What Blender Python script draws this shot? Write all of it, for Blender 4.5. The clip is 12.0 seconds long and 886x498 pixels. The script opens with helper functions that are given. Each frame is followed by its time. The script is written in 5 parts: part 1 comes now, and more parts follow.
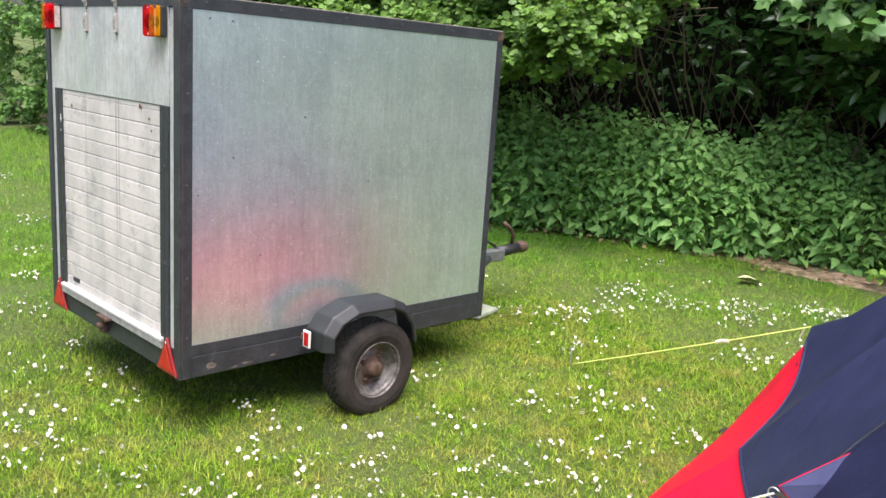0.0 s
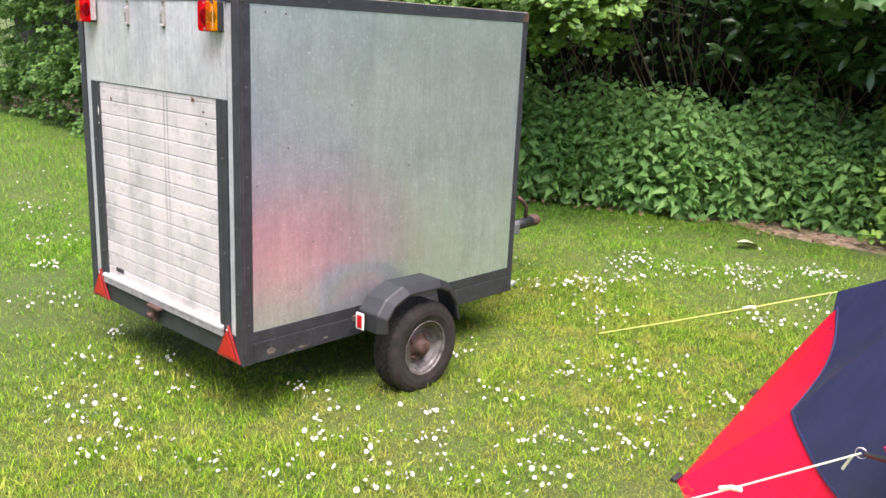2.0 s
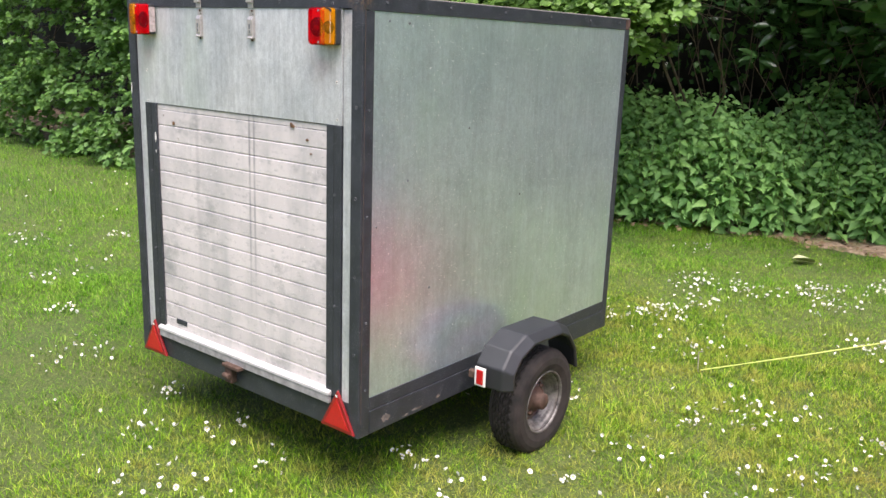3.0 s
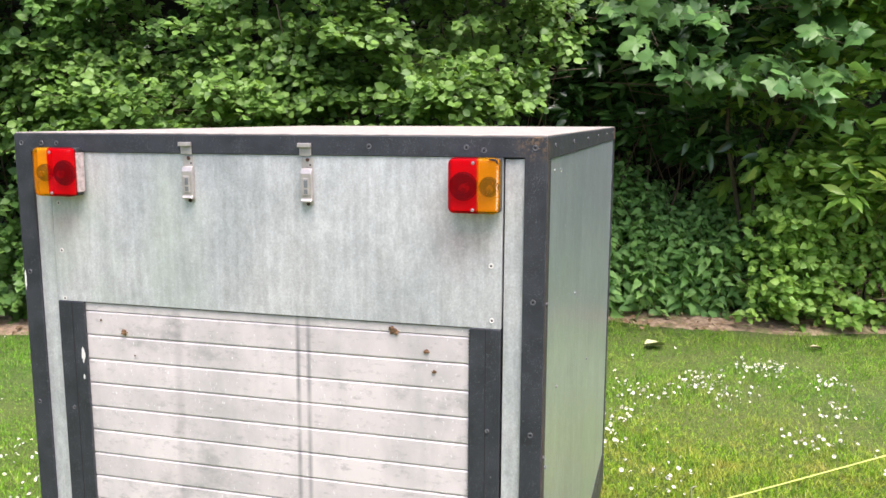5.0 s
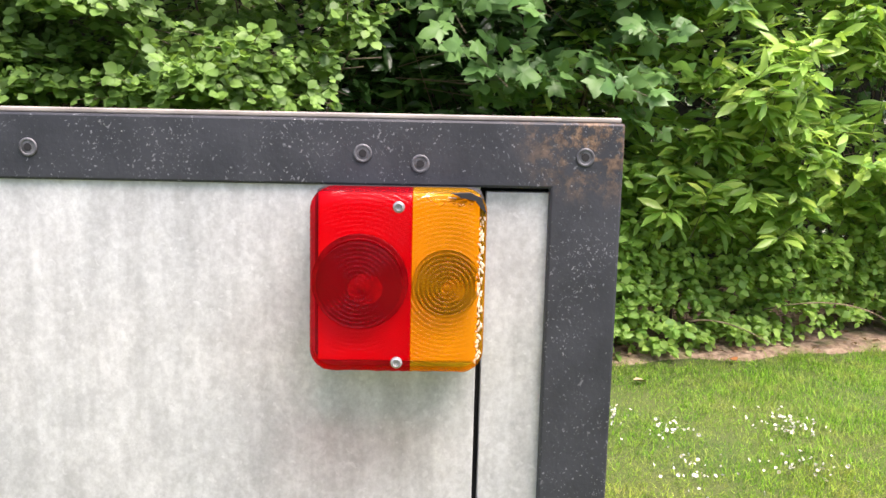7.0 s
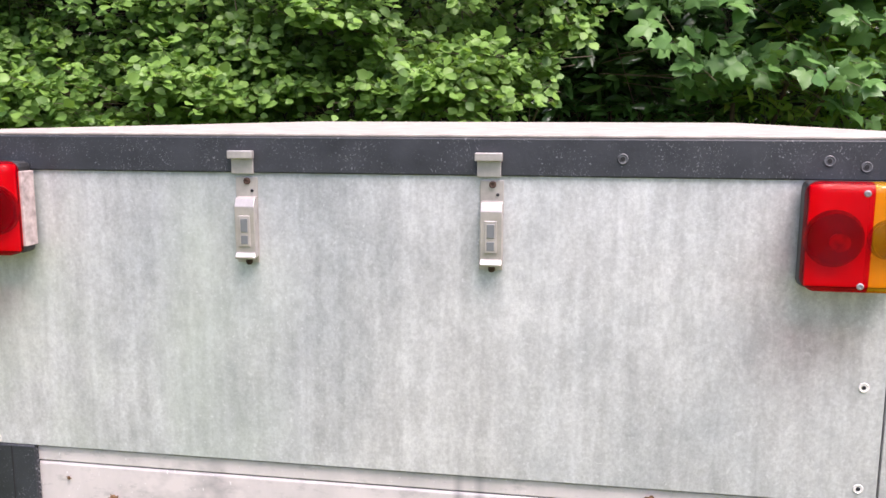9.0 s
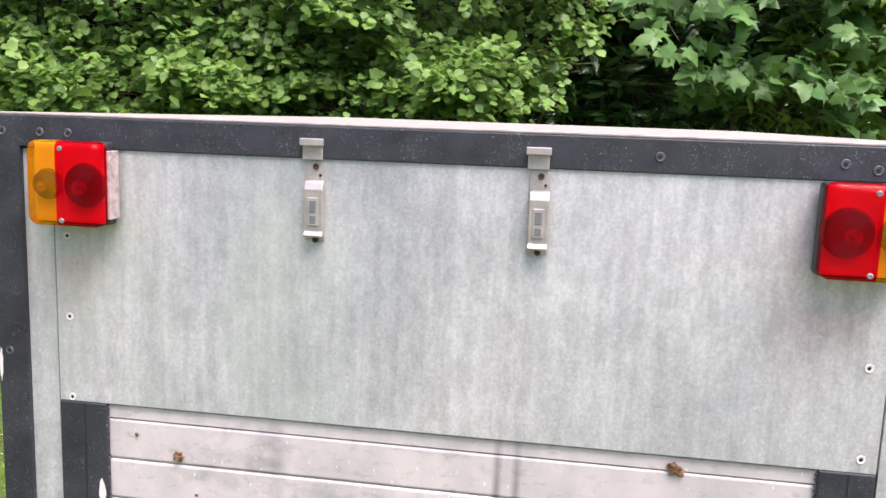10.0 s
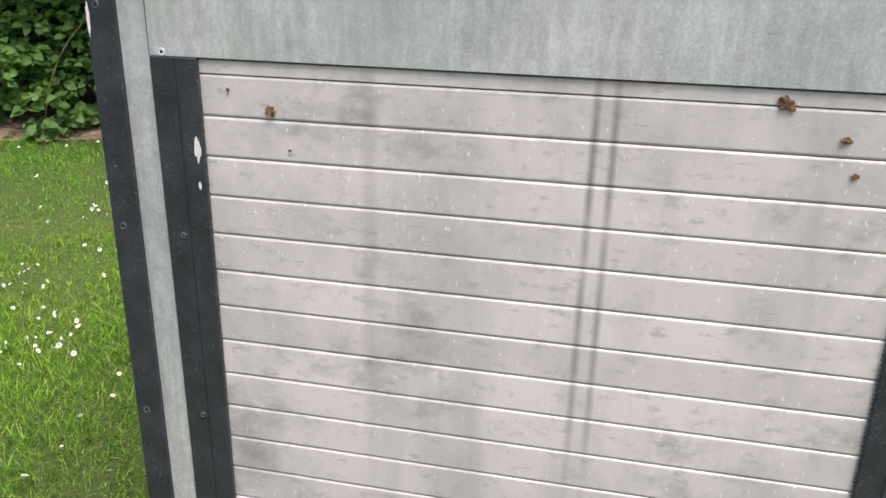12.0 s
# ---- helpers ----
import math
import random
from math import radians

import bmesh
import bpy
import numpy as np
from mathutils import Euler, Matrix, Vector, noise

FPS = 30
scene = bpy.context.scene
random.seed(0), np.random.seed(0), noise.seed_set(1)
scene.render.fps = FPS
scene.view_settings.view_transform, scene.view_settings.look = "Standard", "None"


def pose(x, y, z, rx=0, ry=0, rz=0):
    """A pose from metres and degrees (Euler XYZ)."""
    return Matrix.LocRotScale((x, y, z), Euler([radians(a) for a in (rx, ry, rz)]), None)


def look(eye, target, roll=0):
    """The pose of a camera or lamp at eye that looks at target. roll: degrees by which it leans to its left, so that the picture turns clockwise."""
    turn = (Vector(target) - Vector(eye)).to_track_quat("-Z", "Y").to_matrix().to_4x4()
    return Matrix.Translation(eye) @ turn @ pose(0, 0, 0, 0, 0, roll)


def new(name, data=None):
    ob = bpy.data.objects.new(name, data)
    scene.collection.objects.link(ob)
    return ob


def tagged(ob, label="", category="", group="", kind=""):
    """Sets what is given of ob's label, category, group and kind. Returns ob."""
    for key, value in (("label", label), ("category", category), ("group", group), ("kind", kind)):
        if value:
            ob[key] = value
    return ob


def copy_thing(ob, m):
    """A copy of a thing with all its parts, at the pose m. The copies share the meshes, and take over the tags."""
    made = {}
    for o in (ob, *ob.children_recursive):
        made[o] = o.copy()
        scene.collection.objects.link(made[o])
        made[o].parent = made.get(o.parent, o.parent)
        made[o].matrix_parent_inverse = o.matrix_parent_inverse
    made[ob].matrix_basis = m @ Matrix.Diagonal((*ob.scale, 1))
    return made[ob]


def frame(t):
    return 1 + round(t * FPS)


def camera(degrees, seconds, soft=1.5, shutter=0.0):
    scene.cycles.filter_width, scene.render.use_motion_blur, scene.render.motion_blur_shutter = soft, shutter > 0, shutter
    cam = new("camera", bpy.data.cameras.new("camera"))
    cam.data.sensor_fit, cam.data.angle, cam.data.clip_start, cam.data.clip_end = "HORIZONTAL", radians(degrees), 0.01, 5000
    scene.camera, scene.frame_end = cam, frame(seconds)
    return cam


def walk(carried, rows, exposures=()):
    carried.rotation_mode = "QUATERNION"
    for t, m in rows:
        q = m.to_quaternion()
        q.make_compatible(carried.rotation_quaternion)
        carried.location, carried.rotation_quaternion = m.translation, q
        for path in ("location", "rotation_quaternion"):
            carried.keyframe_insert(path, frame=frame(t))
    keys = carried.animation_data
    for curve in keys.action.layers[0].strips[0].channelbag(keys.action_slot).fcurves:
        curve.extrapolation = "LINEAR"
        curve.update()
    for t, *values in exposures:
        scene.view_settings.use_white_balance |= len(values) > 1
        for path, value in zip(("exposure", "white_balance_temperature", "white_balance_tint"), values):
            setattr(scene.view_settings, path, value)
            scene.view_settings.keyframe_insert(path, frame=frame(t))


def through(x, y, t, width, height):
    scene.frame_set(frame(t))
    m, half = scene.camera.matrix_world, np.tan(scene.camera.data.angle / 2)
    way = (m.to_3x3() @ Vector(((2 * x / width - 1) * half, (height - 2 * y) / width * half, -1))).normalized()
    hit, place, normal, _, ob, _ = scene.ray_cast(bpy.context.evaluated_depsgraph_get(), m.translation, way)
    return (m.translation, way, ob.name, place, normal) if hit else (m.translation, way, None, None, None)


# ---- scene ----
cam = camera(54.4, 12.0)
EXPOSURES = [(0.0, 1.45, 6450, 14), (0.5, 1.58, 6500, 20), (1.5, 1.66, 6500, 22), (2.0, 1.62, 6500, 22), (3.0, 1.38, 6450, 18), (5.5, 1.65, 6550, 19), (6.5, 1.8, 6800, 23),
             (7.5, 1.86, 6800, 23), (9.5, 1.53, 6500, 25), (10.5, 1.55, 6500, 23), (11.5, 1.6, 6500, 22), (12.0, 1.03, 6500, 17)]
PATH = [
    (0, (-1.539, -2.948, 1.602), (-0.168, -1.566, 1.145), 3.4),
    (0.5, (-1.722, -2.95, 1.643), (-0.332, -1.596, 1.157), 3.1),
    (1, (-1.815, -2.937, 1.673), (-0.419, -1.589, 1.187), 3.0),
    (1.5, (-1.848, -2.907, 1.695), (-0.444, -1.569, 1.204), 2.1),
    (2, (-1.87, -2.757, 1.674), (-0.446, -1.455, 1.146), 2.2),
    (2.5, (-1.842, -2.332, 1.63), (-0.386, -1.071, 1.092), 2.0),
    (3, (-1.944, -1.893, 1.659), (-0.436, -0.683, 1.147), 1.7),
    (3.2, (-1.986, -1.703, 1.674), (-0.442, -0.537, 1.168), 1.6),
    (4.8, (-1.79, -0.367, 1.806), (0.072, 0.257, 1.426), -0.1),
    (5, (-1.737, -0.265, 1.813), (0.161, 0.261, 1.46), 0.2),
    (5.5, (-1.367, -0.053, 1.782), (0.582, 0.285, 1.492), 0.1),
    (6, (-1.081, 0.114, 1.753), (0.895, 0.237, 1.469), 0.2),
    (6.5, (-0.8, 0.132, 1.747), (1.176, 0.085, 1.442), 0.8),
    (7, (-0.563, 0.121, 1.738), (1.41, 0.088, 1.409), 1.7),
    (7.5, (-0.492, 0.118, 1.734), (1.476, 0.152, 1.377), 1.2),
    (7.7, (-0.53, 0.161, 1.733), (1.432, 0.241, 1.353), 0.7),
    (9.3, (-1.027, 0.429, 1.779), (0.912, 0.771, 1.428), 0.5),
    (9.5, (-1.044, 0.433, 1.775), (0.904, 0.72, 1.424), 0.7),
    (10, (-1.089, 0.469, 1.769), (0.855, 0.778, 1.415), 2.3),
    (10.5, (-1.158, 0.54, 1.771), (0.754, 1.016, 1.426), 2.9),
    (11, (-1.161, 0.55, 1.762), (0.735, 1.076, 1.405), 2.2),
    (11.5, (-1.143, 0.537, 1.695), (0.738, 1.055, 1.258), 1.5),
    (11.8, (-1.133, 0.517, 1.624), (0.714, 0.975, 1.007), 1.3),
    (12, (-1.123, 0.506, 1.537), (0.68, 0.91, 0.772), 1.1),
]
walk(cam, [(t, look(eye, target, roll)) for t, eye, target, roll in PATH], EXPOSURES)

# ---- world, sun ----
world = bpy.data.worlds.new("world")
scene.world = world
world.use_nodes = True
wn = world.node_tree
sky = wn.nodes.new("ShaderNodeTexSky")
sky.sky_type, sky.sun_disc = 'NISHITA', False
sky.sun_elevation, sky.sun_rotation = radians(68), radians(223)
sky.air_density, sky.dust_density = 1.0, 4.0
wn.links.new(sky.outputs[0], wn.nodes["Background"].inputs[0])
wn.nodes["Background"].inputs[1].default_value = 0.106
sun = new("sun", bpy.data.lights.new("sun", 'SUN'))
sun.data.energy, sun.data.angle, sun.data.color = 2.7, radians(45), (1.0, 0.965, 0.93)
sun.matrix_basis = look((-2.4, -2.6, 9.0), (0, 0, 0))

# ---- materials ----


def mat_new(name):
    m = bpy.data.materials.new(name)
    m.use_nodes = True
    nt = m.node_tree
    return m, nt, nt.nodes["Principled BSDF"]


def node(nt, kind, **inputs):
    n = nt.nodes.new(kind)
    for k, v in inputs.items():
        n.inputs[k.replace("_", " ")].default_value = v
    return n


def coords(nt, scale=(1, 1, 1)):
    tc = nt.nodes.new("ShaderNodeTexCoord")
    mp = node(nt, "ShaderNodeMapping", Scale=scale)
    nt.links.new(tc.outputs["Object"], mp.inputs["Vector"])
    return mp.outputs["Vector"]


def turned(nt, turn, scale, seed):
    """Coordinates turned about two axes first and stretched after that, for slanting scratches."""
    tc = nt.nodes.new("ShaderNodeTexCoord")
    rot = node(nt, "ShaderNodeMapping", Rotation=(turn, turn, 0.0))
    mp = node(nt, "ShaderNodeMapping", Scale=scale, Location=(seed, seed, seed))
    nt.links.new(tc.outputs["Object"], rot.inputs["Vector"])
    nt.links.new(rot.outputs["Vector"], mp.inputs["Vector"])
    return mp.outputs["Vector"]


def noise_tex(nt, scale, detail=4.0, rough=0.6, stretch=(1, 1, 1)):
    n = node(nt, "ShaderNodeTexNoise", Scale=scale, Detail=detail, Roughness=rough)
    nt.links.new(coords(nt, stretch), n.inputs["Vector"])
    return n.outputs["Fac"]


def ramp(nt, fac, stops):
    r = nt.nodes.new("ShaderNodeValToRGB")
    nt.links.new(fac, r.inputs["Fac"])
    el = r.color_ramp.elements
    while len(el) < len(stops):
        el.new(0.5)
    for e, (p, c) in zip(el, stops):
        e.position = p
        e.color = (*c, 1) if len(c) == 3 else c
    return r.outputs["Color"]


def grey(v):
    return (v, v, v)


def mix(nt, fac, a, b, blend='MIX'):
    n = nt.nodes.new("ShaderNodeMix")
    n.data_type, n.blend_type = 'RGBA', blend
    for sock, val in ((n.inputs[0], fac), (n.inputs[6], a), (n.inputs[7], b)):
        if isinstance(val, (int, float)):
            sock.default_value = val
        elif isinstance(val, tuple):
            sock.default_value = (*val, 1)
        else:
            nt.links.new(val, sock)
    return n.outputs[2]


def bump(nt, bsdf, height, strength=0.3, distance=0.002):
    b = node(nt, "ShaderNodeBump", Strength=strength, Distance=distance)
    nt.links.new(height, b.inputs["Height"])
    nt.links.new(b.outputs["Normal"], bsdf.inputs["Normal"])


def setp(b, **kw):
    for k, v in kw.items():
        b.inputs[k.replace("_", " ")].default_value = (*v, 1) if isinstance(v, tuple) else v


def simple(name, color, rough=0.5, metal=0.0, vary=0.25, scale=30.0, bumps=0.15):
    m, nt, b = mat_new(name)
    n = noise_tex(nt, scale, 6)
    lo = tuple(c * (1 - vary) for c in color)
    hi = tuple(min(1, c * (1 + vary)) for c in color)
    nt.links.new(ramp(nt, n, [(0.3, lo), (0.7, hi)]), b.inputs["Base Color"])
    setp(b, Roughness=rough, Metallic=metal)
    if bumps:
        bump(nt, b, n, bumps, 0.001)
    return m


def leaf_material(name, dark, light, rough=0.45, through=0.25, per_object=False, yellow=None, gloss=0.3):
    m, nt, b = mat_new(name)
    if per_object:
        rnd = nt.nodes.new("ShaderNodeObjectInfo").outputs["Random"]
    else:
        rnd = nt.nodes.new("ShaderNodeNewGeometry").outputs["Random Per Island"]
    stops = [(0.0, dark), (0.85, light)]
    if yellow:
        stops.append((0.97, yellow))
    col = ramp(nt, rnd, stops)
    col = mix(nt, 0.35, col, ramp(nt, noise_tex(nt, 3.0, 3), [(0.3, dark), (0.7, light)]))
    nt.links.new(col, b.inputs["Base Color"])
    setp(b, Roughness=rough)
    b.inputs["Specular IOR Level"].default_value = gloss
    tr = nt.nodes.new("ShaderNodeBsdfTranslucent")
    nt.links.new(mix(nt, 0.5, col, (light[0] * 1.5, light[1] * 1.5, light[2] * 0.6)), tr.inputs["Color"])
    mx = nt.nodes.new("ShaderNodeMixShader")
    mx.inputs[0].default_value = through
    nt.links.new(b.outputs[0], mx.inputs[1])
    nt.links.new(tr.outputs[0], mx.inputs[2])
    nt.links.new(mx.outputs[0], nt.nodes["Material Output"].inputs["Surface"])
    return m


def times(nt, col, fac, lo, hi, p0=0.38, p1=0.62):
    """Multiplies a colour by a grey that follows fac."""
    return mix(nt, 1.0, col, ramp(nt, fac, [(p0, grey(lo)), (p1, grey(hi))]), 'MULTIPLY')


def zinc(name, tone, metal, rough, streaks, blotches, specks):
    """Weathered galvanised sheet: spangle, vertical run marks, blotches, white specks and scratches."""
    m, nt, b = mat_new(name)
    streak = noise_tex(nt, 1.0, 3, 0.5, (18, 18, 1.6))
    run = noise_tex(nt, 1.0, 2, 0.5, (75, 75, 5.0))
    cloud = noise_tex(nt, 3.0, 6, 0.62, (1, 1, 0.7))
    blot = noise_tex(nt, 8.0, 5, 0.65)
    grain = noise_tex(nt, 210.0, 3, 0.7)
    mott = noise_tex(nt, 1.0, 5, 0.75, (60, 60, 34))
    col = times(nt, tone, streak, 1 - 0.22 * streaks, 1.0)
    col = times(nt, col, run, 1 - 0.42 * streaks, 1.0)
    col = mix(nt, 1.0, col, ramp(nt, cloud, [(0.38, (1 - 0.38 * blotches, 1 - 0.33 * blotches, 1 - 0.30 * blotches)), (0.6, grey(1.0))]), 'MULTIPLY')
    col = times(nt, col, blot, 1 - 0.22 * blotches, 1.0)
    col = times(nt, col, mott, 1 - 0.30 * blotches, 1.0)
    col = times(nt, col, grain, 1 - 0.20 * blotches - 0.04, 1.0)
    green = noise_tex(nt, 1.9, 4, 0.6, (1, 1, 0.5))
    col = mix(nt, ramp(nt, green, [(0.52, grey(0)), (0.7, grey(0.5))]), col, (tone[0] * 0.72, tone[1] * 0.82, tone[2] * 0.66))
    spots = node(nt, "ShaderNodeTexVoronoi", Scale=30.0)
    nt.links.new(coords(nt, (1.3, 1.3, 0.7)), spots.inputs["Vector"])
    gate = ramp(nt, noise_tex(nt, 7.0, 2), [(0.46, grey(0)), (0.54, grey(1))])
    speck = ramp(nt, spots.outputs["Distance"], [(0.05, grey(specks)), (0.11, grey(0))])
    speck = mix(nt, 1.0, speck, gate, 'MULTIPLY')
    dust = ramp(nt, noise_tex(nt, 130.0, 2, 0.5), [(0.66, grey(0)), (0.70, grey(0.15 + 0.35 * specks))])
    col = mix(nt, dust, col, (0.80, 0.82, 0.82))
    col = mix(nt, speck, col, (0.90, 0.91, 0.89))
    for ang, seed in ((0.9, 3.0), (-0.7, 11.0), (1.3, 29.0)):
        sc = node(nt, "ShaderNodeTexNoise", Scale=1.0, Detail=1.0, Distortion=0.5)
        nt.links.new(turned(nt, ang, (190.0, 190.0, 8.0), seed), sc.inputs["Vector"])
        patch = ramp(nt, noise_tex(nt, 2.0 + seed * 0.05, 2), [(0.48, grey(0)), (0.58, grey(0.15 + 0.55 * specks))])
        col = mix(nt, mix(nt, 1.0, ramp(nt, sc.outputs["Fac"], [(0.70, grey(0)), (0.73, grey(1))]), patch, 'MULTIPLY'), col, (0.92, 0.93, 0.93))
    wash = ramp(nt, noise_tex(nt, 1.0, 3, 0.55, (48, 48, 1.3)), [(0.54, grey(0)), (0.74, grey(0.10))])
    col = mix(nt, wash, col, (0.84, 0.87, 0.90))
    hair = ramp(nt, noise_tex(nt, 1.0, 2, 0.6, (120, 120, 5)), [(0.56, grey(0)), (0.72, grey(0.24 * metal))])
    worn = ramp(nt, noise_tex(nt, 2.3, 3, 0.6), [(0.48, grey(0)), (0.60, grey(1))])
    height = nt.nodes.new("ShaderNodeSeparateXYZ")
    nt.links.new(coords(nt), height.inputs[0])
    worn = mix(nt, 1.0, worn, ramp(nt, height.outputs["Z"], [(0.75, grey(0.1)), (1.0, grey(1))]), 'MULTIPLY')
    col = mix(nt, mix(nt, 1.0, hair, worn, 'MULTIPLY'), col, (tone[0] * 0.4, tone[1] * 0.42, tone[2] * 0.44))
    scuffs = ramp(nt, noise_tex(nt, 1.0, 4, 0.65, (7, 7, 26)), [(0.60, grey(0)), (0.74, grey(0.4 * blotches))])
    col = mix(nt, scuffs, col, (tone[0] * 0.45, tone[1] * 0.46, tone[2] * 0.48))
    nt.links.new(col, b.inputs["Base Color"])
    rr = ramp(nt, streak, [(0.35, grey(rough * (1 - 0.06 * streaks))), (0.65, grey(rough * (1 + 0.08 * streaks)))])
    nt.links.new(mix(nt, speck, rr, grey(0.8)), b.inputs["Roughness"])
    nt.links.new(mix(nt, speck, grey(metal), grey(0.0)), b.inputs["Metallic"])
    bump(nt, b, mix(nt, 0.2, cloud, mott), 0.08, 0.004)
    return m


M_side = zinc("galvanised_side", (0.67, 0.765, 0.79), 0.70, 0.29, 0.16, 0.42, 1.0)
M_rear = zinc("galvanised_rear", (0.80, 0.81, 0.80), 0.34, 0.38, 0.28, 0.60, 0.10)


def black_paint():
    m, nt, b = mat_new("black_paint_worn")
    n = noise_tex(nt, 22, 6)
    col = ramp(nt, n, [(0.3, (0.016, 0.018, 0.022)), (0.75, (0.034, 0.038, 0.045))])
    chips = ramp(nt, noise_tex(nt, 620, 2, 0.5), [(0.70, grey(0)), (0.73, grey(0.8))])
    chips = mix(nt, 1.0, chips, ramp(nt, noise_tex(nt, 16, 3), [(0.46, grey(0.1)), (0.60, grey(1))]), 'MULTIPLY')
    col = mix(nt, chips, col, (0.40, 0.41, 0.40))
    dust = ramp(nt, noise_tex(nt, 9, 5, 0.7), [(0.50, grey(0)), (0.75, grey(0.12))])
    col = mix(nt, dust, col, (0.10, 0.105, 0.11))
    rust = ramp(nt, noise_tex(nt, 8, 6, 0.7), [(0.70, grey(0)), (0.78, grey(0.5))])
    col = mix(nt, rust, col, (0.13, 0.07, 0.04))
    for turn, seed in ((0.5, 2.0), (-0.6, 7.0), (1.25, 13.0), (1.9, 23.0)):
        line = node(nt, "ShaderNodeTexNoise", Scale=1.0, Detail=1.0, Distortion=0.4)
        nt.links.new(turned(nt, turn, (520.0, 520.0, 30.0), seed), line.inputs["Vector"])
        here = ramp(nt, noise_tex(nt, 11.0 + seed, 2), [(0.50, grey(0)), (0.60, grey(0.6))])
        col = mix(nt, mix(nt, 1.0, ramp(nt, line.outputs["Fac"], [(0.69, grey(0)), (0.72, grey(1))]), here, 'MULTIPLY'), col, (0.24, 0.25, 0.26))
    dist = nt.nodes.new("ShaderNodeVectorMath")
    dist.operation = 'DISTANCE'
    nt.links.new(coords(nt), dist.inputs[0])
    dist.inputs[1].default_value = (0.0, 0.015, 1.73)
    near = ramp(nt, dist.outputs["Value"], [(0.015, grey(0.9)), (0.058, grey(0))])
    near = mix(nt, 1.0, near, ramp(nt, noise_tex(nt, 60, 6, 0.7), [(0.47, grey(0)), (0.55, grey(1))]), 'MULTIPLY')
    col = mix(nt, near, col, ramp(nt, noise_tex(nt, 150, 5, 0.7), [(0.4, (0.05, 0.028, 0.015)), (0.6, (0.25, 0.16, 0.09))]))
    nt.links.new(col, b.inputs["Base Color"])
    nt.links.new(ramp(nt, n, [(0.3, grey(0.42)), (0.7, grey(0.58))]), b.inputs["Roughness"])
    bump(nt, b, noise_tex(nt, 90, 5, 0.65), 0.22, 0.002)
    return m


M_black = black_paint()


def slat_paint():
    m, nt, b = mat_new("shutter_white")
    rnd = nt.nodes.new("ShaderNodeObjectInfo").outputs["Random"]
    col = ramp(nt, rnd, [(0, (0.60, 0.550, 0.530)), (1, (0.695, 0.635, 0.610))])
    dirt = ramp(nt, noise_tex(nt, 6, 7, 0.65, (1, 1, 0.7)), [(0.44, grey(0)), (0.75, grey(0.7))])
    col = mix(nt, dirt, col, (0.33, 0.33, 0.32))
    smudge = ramp(nt, noise_tex(nt, 4.2, 5, 0.7, (1, 1, 1.6)), [(0.56, grey(0)), (0.70, grey(0.6))])
    col = mix(nt, smudge, col, (0.20, 0.205, 0.20))
    scuff = ramp(nt, noise_tex(nt, 1.0, 4, 0.7, (30, 30, 70)), [(0.56, grey(0)), (0.70, grey(0.45))])
    col = mix(nt, scuff, col, (0.24, 0.24, 0.235))
    lime = ramp(nt, noise_tex(nt, 1.0, 3, 0.6, (190, 190, 80)), [(0.66, grey(0)), (0.70, grey(0.8))])
    col = mix(nt, lime, col, (0.82, 0.81, 0.80))
    run = ramp(nt, noise_tex(nt, 1, 5, 0.6, (14, 14, 0.9)), [(0.54, grey(0)), (0.75, grey(0.4))])
    col = mix(nt, run, col, (0.38, 0.38, 0.37))
    # two sooty runs under the catch and a fainter pair beside them
    sep = nt.nodes.new("ShaderNodeSeparateXYZ")
    nt.links.new(coords(nt), sep.inputs[0])
    wob = noise_tex(nt, 7, 3)
    for centre, width, amount in ((0.556, 0.0042, 0.75), (0.530, 0.0042, 0.65), (0.866, 0.010, 0.3)):
        sub = node(nt, "ShaderNodeMath")
        sub.operation = 'SUBTRACT'
        nt.links.new(sep.outputs["Y"], sub.inputs[0])
        sub.inputs[1].default_value = centre
        ab = nt.nodes.new("ShaderNodeMath")
        ab.operation = 'ABSOLUTE'
        nt.links.new(sub.outputs[0], ab.inputs[0])
        band = ramp(nt, ab.outputs[0], [(width * 0.4, grey(1)), (width * 1.6, grey(0))])
        band = mix(nt, 1.0, band, ramp(nt, wob, [(0.3, grey(0.25)), (0.6, grey(1))]), 'MULTIPLY')
        hgt = ramp(nt, sep.outputs["Z"], [(0.55, grey(0.0)), (0.95, grey(1))])
        band = mix(nt, 1.0, band, hgt, 'MULTIPLY')
        band = mix(nt, 1.0, band, grey(amount), 'MULTIPLY')
        col = mix(nt, band, col, (0.13, 0.13, 0.14))
    nt.links.new(col, b.inputs["Base Color"])
    setp(b, Roughness=0.38, Metallic=0.12)
    bump(nt, b, noise_tex(nt, 40, 4), 0.06, 0.002)
    return m


M_slat = slat_paint()
M_sill = simple("white_sill", (0.50, 0.485, 0.47), 0.4, 0, 0.12, 20)
M_sill_lip = simple("sill_lip_paint", (0.27, 0.26, 0.255), 0.5, 0, 0.35, 30)
M_roof = simple("roof_sheet", (0.30, 0.27, 0.24), 0.6, 0, 0.3, 25)
M_rubber = simple("tyre_rubber", (0.019, 0.0150, 0.0125), 0.85, 0, 0.7, 18, 0.5)
M_rim = simple("rim_paint", (0.14, 0.13, 0.12), 0.5, 0.4, 0.75, 30, 0.4)
M_rust = simple("rusty_steel", (0.085, 0.05, 0.035), 0.8, 0.2, 0.5, 40, 0.5)
M_fender = simple("black_plastic", (0.019, 0.020, 0.022), 0.5, 0, 0.2, 12)
M_steel = simple("stainless", (0.50, 0.46, 0.43), 0.36, 0.55, 0.2, 40)
